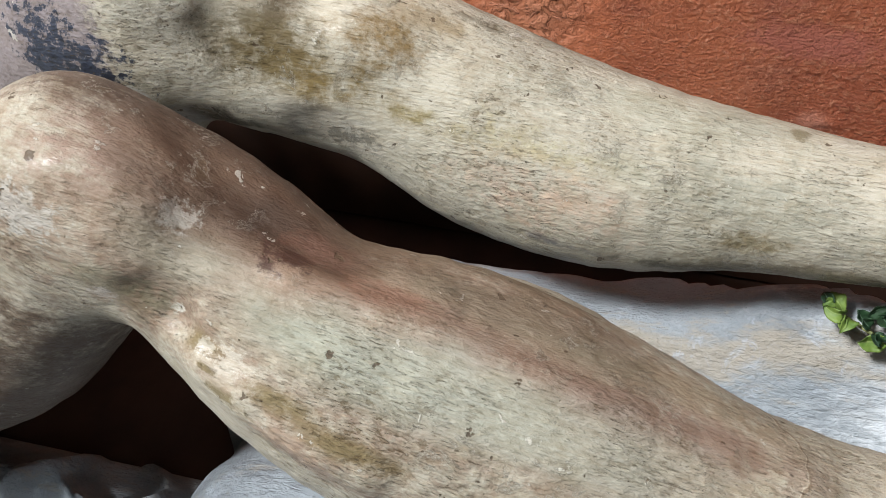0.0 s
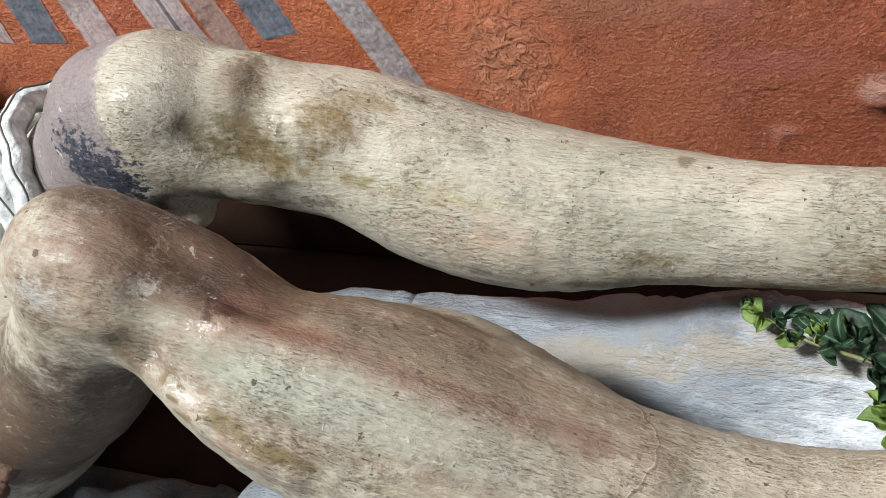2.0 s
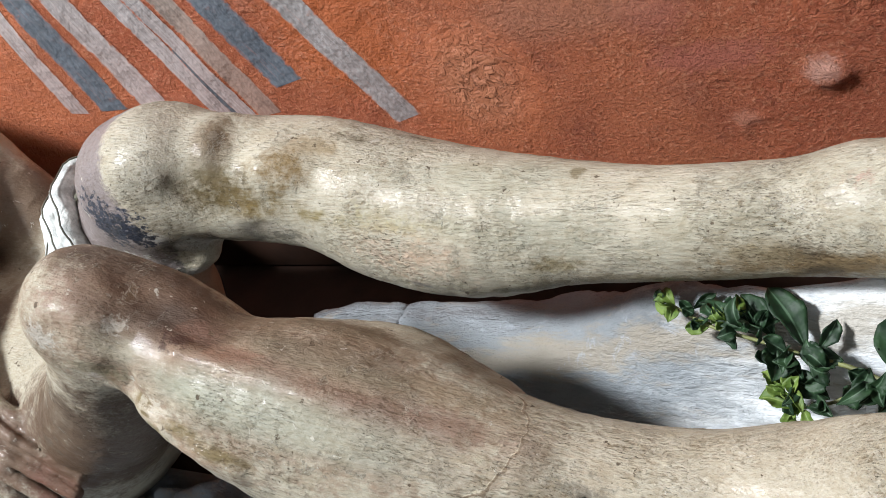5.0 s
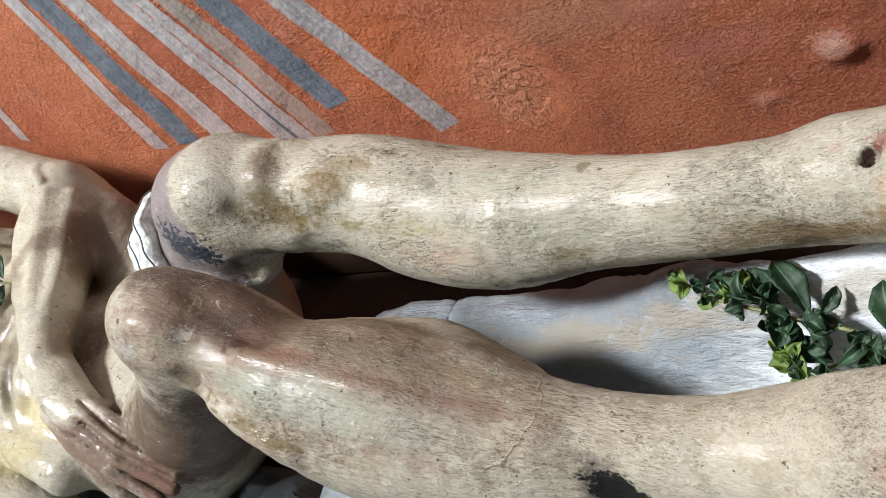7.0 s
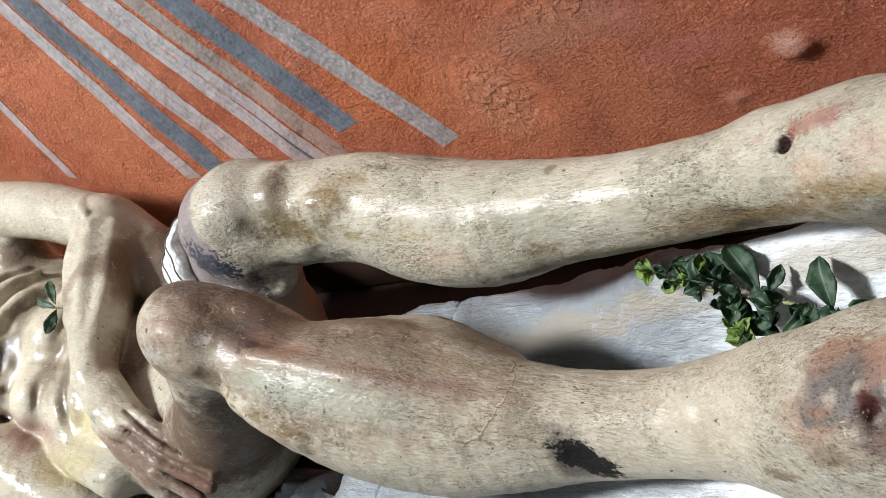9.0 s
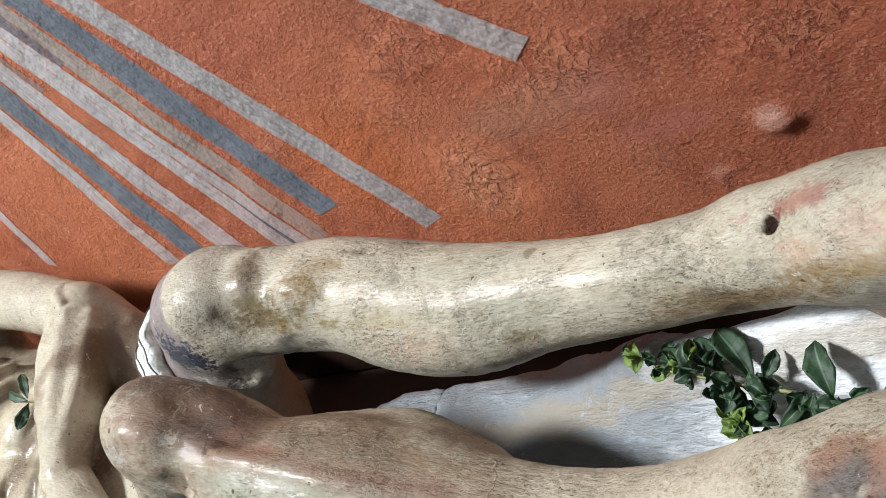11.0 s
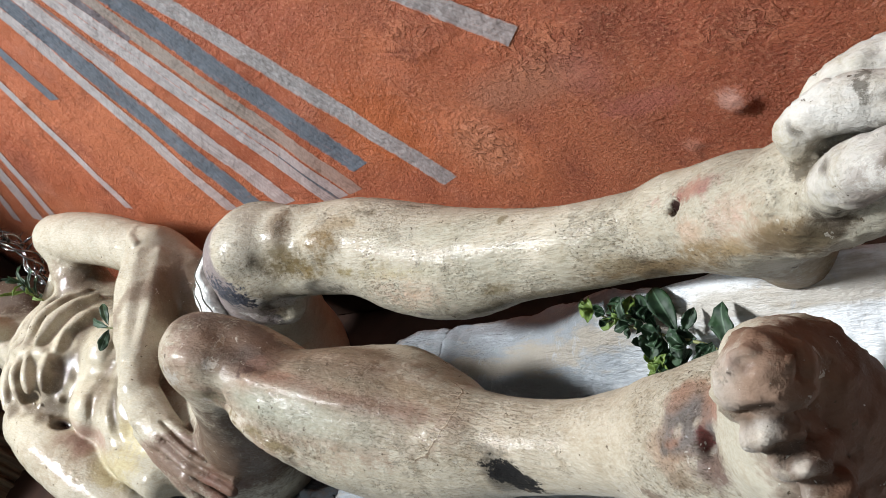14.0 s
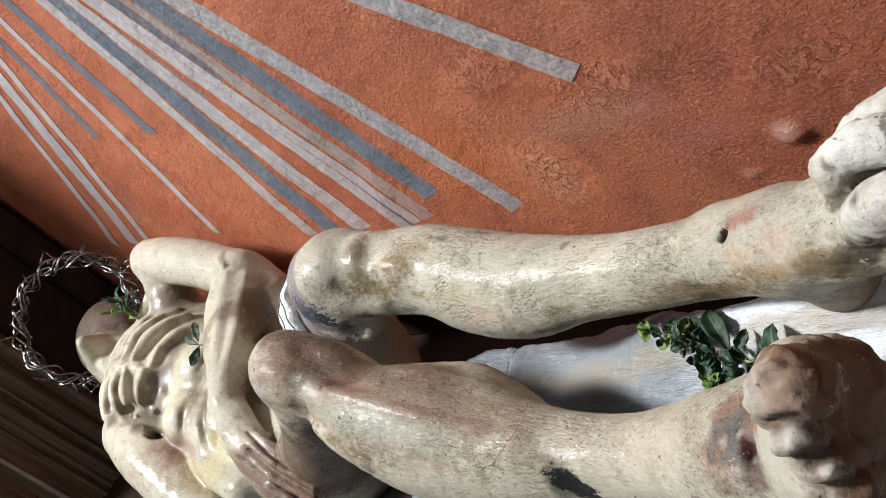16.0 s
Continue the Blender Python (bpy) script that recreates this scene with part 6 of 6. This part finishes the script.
def solid_from_height(name, xs, ys, height, floor):
    nx, ny = len(xs), len(ys)
    verts = [(x, y, height(x, y)) for x in xs for y in ys] + [(x, y, floor) for x in xs for y in ys]
    faces = [(a * ny + b, (a + 1) * ny + b, (a + 1) * ny + b + 1, a * ny + b + 1) for a in range(nx - 1) for b in range(ny - 1)]
    m = nx * ny
    faces += [tuple(m + q for q in reversed(f)) for f in faces[:]]
    rim = [a * ny for a in range(nx)] + [(nx - 1) * ny + b for b in range(1, ny)] + [a * ny + ny - 1 for a in range(nx - 2, -1, -1)] + list(range(ny - 2, 0, -1))
    faces += [(q, p, m + p, m + q) for p, q in zip(rim, rim[1:] + rim[:1])]
    me = mesh_of(name, verts, faces)
    me.polygons.foreach_set("use_smooth", [k < (nx - 1) * (ny - 1) for k in range(len(faces))])
    return me


drapery = new("carved_drapery")
tagged(drapery, "white painted carved wooden drapery in joined blocks under the calves", "drapery")
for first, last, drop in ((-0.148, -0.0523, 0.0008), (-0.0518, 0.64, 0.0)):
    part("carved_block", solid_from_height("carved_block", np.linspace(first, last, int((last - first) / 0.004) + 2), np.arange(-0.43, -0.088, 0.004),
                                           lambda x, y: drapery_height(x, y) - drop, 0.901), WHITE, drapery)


def crumple(x, y):
    """Heaped folds with sharp crests and deep gaps."""
    q = Vector((x * 17 + 4 * y, y * 20 - 3 * x, 2))
    z = 0.896 + 0.046 * (1 - 2.2 * abs(noise.noise(q))) + 0.012 * noise.noise(q * 3.1) + 0.006 * abs(noise.noise(q * 6.3))
    return max(0.904, z - 3.0 * max(0, y + 0.30) ** 1.5 - 0.3 * max(0, -0.56 - x))


sheet = part("crumpled_sheet", solid_from_height("crumpled_sheet", np.arange(-0.62, -0.11, 0.005), np.arange(-0.52, -0.25, 0.005), crumple, 0.901), WHITE)
tagged(sheet, "crumpled white carved sheet with brown stains on the shelf", "sheet")


# ---- loincloth over the far thigh ----
def loincloth():
    root = new("loincloth")
    tagged(root, "white carved loincloth rolled in folds on the thigh, with dark lines", "cloth")
    a, b = Vector((-0.297, -0.142, 1.062)), Vector((-0.217, -0.148, 1.142))
    d = (b - a).normalized()
    side = (Vector((0, 1, 0)) - d * d.y).normalized()
    up = side.cross(d)
    if up.z < 0:
        up = -up
    rng = random.Random(4)

    def arc(u, r, lean):
        wob = rng.uniform(0, 6)
        pts = []
        for k in np.linspace(-0.7, 3.5, 40):
            q = a + (b - a) * float(u + lean * math.sin(k) + 0.03 * math.sin(3 * k + wob))
            pts.append(q + float(r + 0.0030 * math.sin(4 * k + wob) + 0.0012 * math.sin(13 * k + wob)) * (math.cos(k) * side + math.sin(k) * up))
        return pts

    for u, r, thick in ((0.62, 0.054, 0.0085), (0.36, 0.058, 0.0105), (0.05, 0.062, 0.0115)):
        part("fold", tube_mesh("fold", arc(u, r, 0.10), thick, 12), CLOTH, root)
    for u, r in ((0.72, 0.0595), (0.50, 0.0655), (0.21, 0.0705)):
        part("fold_line", tube_mesh("fold_line", arc(u, r, 0.10), 0.0007, 6), CLOTH_DARK, root, "dark line between the folds")


loincloth()


# ---- crown of thorns ----
def crown():
    root = new("crown_of_thorns")
    tagged(root, "silver crown of thorns on the tilted head", "crown")
    centre = Vector((-0.905, -0.160, 1.200))
    nrm = Vector((-0.62, 0.42, -0.35)).normalized()
    e1 = nrm.orthogonal().normalized()
    e2 = nrm.cross(e1)
    rng = random.Random(11)
    for s in range(5):
        pts = []
        turns, ph, wide = rng.choice((5, 7, 9)), rng.uniform(0, 6), rng.uniform(0.006, 0.013)
        for k in range(121):
            a = 2 * math.pi * k / 120
            r = 0.100 + wide * math.cos(turns * a + ph) + 0.004 * math.sin(11 * a + 2 * ph)
            pts.append(centre + r * (math.cos(a) * e1 + math.sin(a) * e2) + nrm * wide * math.sin(turns * a + ph))
        part("branch", tube_mesh("branch", pts, 0.0021, 6), SILVER, root)
    for k in range(90):
        a = 2 * math.pi * k / 90 + rng.uniform(-0.05, 0.05)
        out = math.cos(a) * e1 + math.sin(a) * e2
        p = centre + out * rng.uniform(0.09, 0.112) + nrm * rng.uniform(-0.01, 0.01)
        d = (out * rng.uniform(-0.3, 1) + nrm * rng.uniform(-1, 1) + out.cross(nrm) * rng.uniform(-0.9, 0.9)).normalized()
        n = rng.uniform(0.018, 0.034)
        part("thorn", tube_mesh("thorn", [p, p + d * n * 0.5, p + d * n], [0.0028, 0.0018, 0.0003], 6), SILVER, root)


crown()


# ---- sprigs ----
def leaf_mesh(base, tip, width, up=(0, 0, 1), curl=0.25, fold=0.25, calm=1.0):
    """A blunt oval leaf with a midrib fold, twisted and curled along its length."""
    base, tip, up = Vector(base), Vector(tip), Vector(up)
    own = random.Random(int(1e6 * (abs(base.x) + 3 * abs(tip.y) + 7 * abs(tip.z))))
    twist, fold, curl = calm * own.uniform(-0.9, 0.9), calm * (fold + own.uniform(0.1, 0.7)), calm * curl * own.choice((-0.6, 1.0, 1.3))
    d = tip - base
    n = d.length
    d.normalize()
    side = d.cross(up).normalized()
    up = side.cross(d)
    us, vs = np.linspace(0, 1, 10), np.linspace(-1, 1, 7)

    def place(u, v):
        w = width / 2 * max(0.03, math.sin(math.pi * min(1, u ** 1.25)) ** 0.7)
        lift = curl * n * (u * (1 - u) * 1.6 - 0.15 * u * u) + fold * w * (abs(v) ** 1.4) + 0.30 * w * math.sin(15 * u + 2.5 * v + 300 * n) * abs(v) + 0.10 * w * math.sin(5 * u + 500 * n)
        turn = twist * u
        return tuple(base + d * float(n * u) + (side * math.cos(turn) + up * math.sin(turn)) * float(w * v) + (up * math.cos(turn) - side * math.sin(turn)) * float(lift))

    me = grid_mesh("leaf", us, vs, place, tuple(-0.0005 * up))
    uv = [(u * 3, v, 0) for u in us for v in vs]
    me.attributes.new("leaf_uv", 'FLOAT_VECTOR', 'POINT').data.foreach_set("vector", np.array(uv * 2).ravel())
    return me


def leaf(root, base, tip, width, up=(0, 0, 1), young=False, curl=0.25, fold=0.25, calm=1.0):
    part("leaf", leaf_mesh(base, tip, width * 1.02, up, curl, fold, calm), YOUNG if young else LEAF, root, "young light green leaf" if young else "")


def stem(root, points, r0, r1):
    pts = spline(points, 5 * len(points))
    part("stem", tube_mesh("stem", [Vector(p) for p in pts], list(np.linspace(r0, r1, len(pts))), 8), STEM, root)


def tuft(root, base, count, size, seed, young=True):
    """A cluster of small curled leaves at the tip of a shoot."""
    own = random.Random(seed)
    for k in range(count):
        d = Vector((own.uniform(-1, 0.6), own.uniform(-1, 1), own.uniform(-0.1, 1))).normalized()
        p = Vector(base) + d * size * 0.15
        leaf(root, p, p + d * size * own.uniform(0.6, 1.1), size * own.uniform(0.4, 0.65), (own.uniform(-0.4, 0.4), -0.4, 0.8), young and k % 3 != 2, own.uniform(0.3, 1.0), 0.5)


sprig = new("leafy_sprig")
tagged(sprig, "cut sprig of dark glossy green leaves lying on the white drapery", "sprig", "sprigs on the statue")
stem(sprig, [(0.150, -0.186, 1.072), (0.174, -0.199, 1.070), (0.197, -0.205, 1.068), (0.215, -0.210, 1.066), (0.237, -0.216, 1.066), (0.259, -0.226, 1.066), (0.285, -0.234, 1.066), (0.330, -0.240, 1.072)], 0.0008, 0.0016)
stem(sprig, [(0.214, -0.232, 1.052), (0.229, -0.229, 1.054), (0.240, -0.224, 1.058), (0.251, -0.221, 1.062), (0.259, -0.226, 1.066)], 0.0007, 0.0012)
TOWARDS = (0.25, -0.5, 0.75)
leaf(sprig, (0.218, -0.206, 1.064), (0.200, -0.179, 1.078), 0.0150, (0.5, -0.3, 0.8))
leaf(sprig, (0.204, -0.203, 1.066), (0.187, -0.182, 1.076), 0.0120, (0.3, -0.4, 0.8))
leaf(sprig, (0.163, -0.188, 1.070), (0.174, -0.180, 1.074), 0.0055, TOWARDS, curl=0.9)
leaf(sprig, (0.205, -0.207, 1.068), (0.205, -0.226, 1.066), 0.0165, TOWARDS)
leaf(sprig, (0.229, -0.228, 1.056), (0.210, -0.218, 1.060), 0.0130, TOWARDS)
leaf(sprig, (0.216, -0.231, 1.053), (0.197, -0.228, 1.053), 0.0105, TOWARDS, True)
leaf(sprig, (0.208, -0.225, 1.058), (0.205, -0.214, 1.062), 0.0080, TOWARDS, True, 0.5)
leaf(sprig, (0.205, -0.226, 1.060), (0.199, -0.220, 1.064), 0.0070, TOWARDS, True, 0.6)
leaf(sprig, (0.194, -0.202, 1.070), (0.172, -0.192, 1.073), 0.0065, TOWARDS)
leaf(sprig, (0.154, -0.188, 1.071), (0.146, -0.178, 1.074), 0.0075, TOWARDS, True, 0.6)
leaf(sprig, (0.154, -0.188, 1.072), (0.144, -0.188, 1.076), 0.0065, TOWARDS, True, 0.8)
leaf(sprig, (0.154, -0.189, 1.072), (0.152, -0.198, 1.072), 0.0070, TOWARDS, True, 0.5)
leaf(sprig, (0.174, -0.197, 1.070), (0.160, -0.199, 1.068), 0.0080, TOWARDS, True, 0.2)
leaf(sprig, (0.181, -0.196, 1.071), (0.186, -0.184, 1.078), 0.0085, TOWARDS, True, 0.6)
leaf(sprig, (0.182, -0.198, 1.071), (0.177, -0.188, 1.076), 0.0070, TOWARDS, True, 0.6)
leaf(sprig, (0.224, -0.207, 1.066), (0.232, -0.195, 1.074), 0.0085, (0.5, 0.2, 0.8))
leaf(sprig, (0.235, -0.214, 1.068), (0.217, -0.213, 1.068), 0.0115, TOWARDS)
leaf(sprig, (0.258, -0.222, 1.066), (0.253, -0.197, 1.080), 0.0140, (0.3, -0.6, 0.7))
leaf(sprig, (0.266, -0.228, 1.067), (0.287, -0.226, 1.072), 0.0130, TOWARDS)
leaf(sprig, (0.246, -0.217, 1.068), (0.240, -0.230, 1.062), 0.0090, TOWARDS)
leaf(sprig, (0.246, -0.219, 1.060), (0.233, -0.228, 1.054), 0.0125, TOWARDS)
leaf(sprig, (0.260, -0.222, 1.060), (0.249, -0.232, 1.054), 0.0100, TOWARDS)
leaf(sprig, (0.208, -0.209, 1.068), (0.218, -0.223, 1.062), 0.0065, TOWARDS)
leaf(sprig, (0.217, -0.232, 1.052), (0.223, -0.240, 1.048), 0.0065, TOWARDS, True)
leaf(sprig, (0.211, -0.232, 1.052), (0.212, -0.240, 1.047), 0.0075, TOWARDS, True)
leaf(sprig, (0.285, -0.234, 1.067), (0.300, -0.218, 1.080), 0.0140, (0.4, -0.4, 0.8))
leaf(sprig, (0.300, -0.236, 1.069), (0.318, -0.222, 1.080), 0.0140, (0.4, -0.4, 0.8))

for spot, count, size, seed in (((0.150, -0.188, 1.073), 6, 0.0085, 1), ((0.182, -0.197, 1.072), 7, 0.0105, 2), ((0.211, -0.228, 1.057), 8, 0.0105, 3), ((0.214, -0.236, 1.050), 4, 0.0085, 4),
                                ((0.276, -0.247, 1.062), 7, 0.0085, 5)):
    tuft(sprig, spot, count, size, seed)
for spot, count, size, seed in (((0.166, -0.193, 1.071), 4, 0.012, 21), ((0.178, -0.198, 1.070), 5, 0.013, 22), ((0.188, -0.201, 1.070), 4, 0.015, 23), ((0.222, -0.229, 1.055), 4, 0.013, 24), ((0.196, -0.203, 1.069), 4, 0.016, 6), ((0.212, -0.212, 1.067), 5, 0.017, 7), ((0.230, -0.218, 1.064), 5, 0.017, 8), ((0.248, -0.222, 1.063), 5, 0.017, 9), ((0.266, -0.230, 1.066), 5, 0.018, 10),
                                ((0.288, -0.236, 1.067), 5, 0.018, 12)):
    tuft(sprig, spot, count, size, seed, False)

chest_sprig = new("leafy_sprig")
tagged(chest_sprig, "small sprig of dark oval leaves tucked under the forearm", "sprig", "sprigs on the statue")
stem(chest_sprig, [(-0.485, -0.190, 1.128), (-0.500, -0.195, 1.136), (-0.515, -0.197, 1.142)], 0.0014, 0.001)
leaf(chest_sprig, (-0.502, -0.196, 1.140), (-0.536, -0.190, 1.150), 0.0105, (0.75, -0.5, 0.35), calm=0.4)
leaf(chest_sprig, (-0.502, -0.194, 1.141), (-0.524, -0.170, 1.155), 0.0105, (0.75, -0.5, 0.35), calm=0.4)
leaf(chest_sprig, (-0.500, -0.198, 1.138), (-0.514, -0.222, 1.128), 0.0125, (0.75, -0.5, 0.35), calm=0.4)
neck_sprig = new("leafy_sprig")
tagged(neck_sprig, "small sprig of narrow green leaves beside the neck", "sprig", "sprigs on the statue")
stem(neck_sprig, [(-0.735, -0.150, 1.165), (-0.755, -0.140, 1.185), (-0.770, -0.135, 1.205)], 0.0014, 0.001)
rng = random.Random(3)
for k in range(16):
    p = Vector((-0.735 - 0.03 * k / 15, -0.150 + 0.012 * k / 15, 1.165 + 0.035 * k / 15))
    q = p + Vector((rng.uniform(-0.03, 0.015), rng.uniform(-0.03, 0.03), rng.uniform(0.002, 0.03)))
    leaf(neck_sprig, p, q, 0.006, TOWARDS, k % 4 == 0)
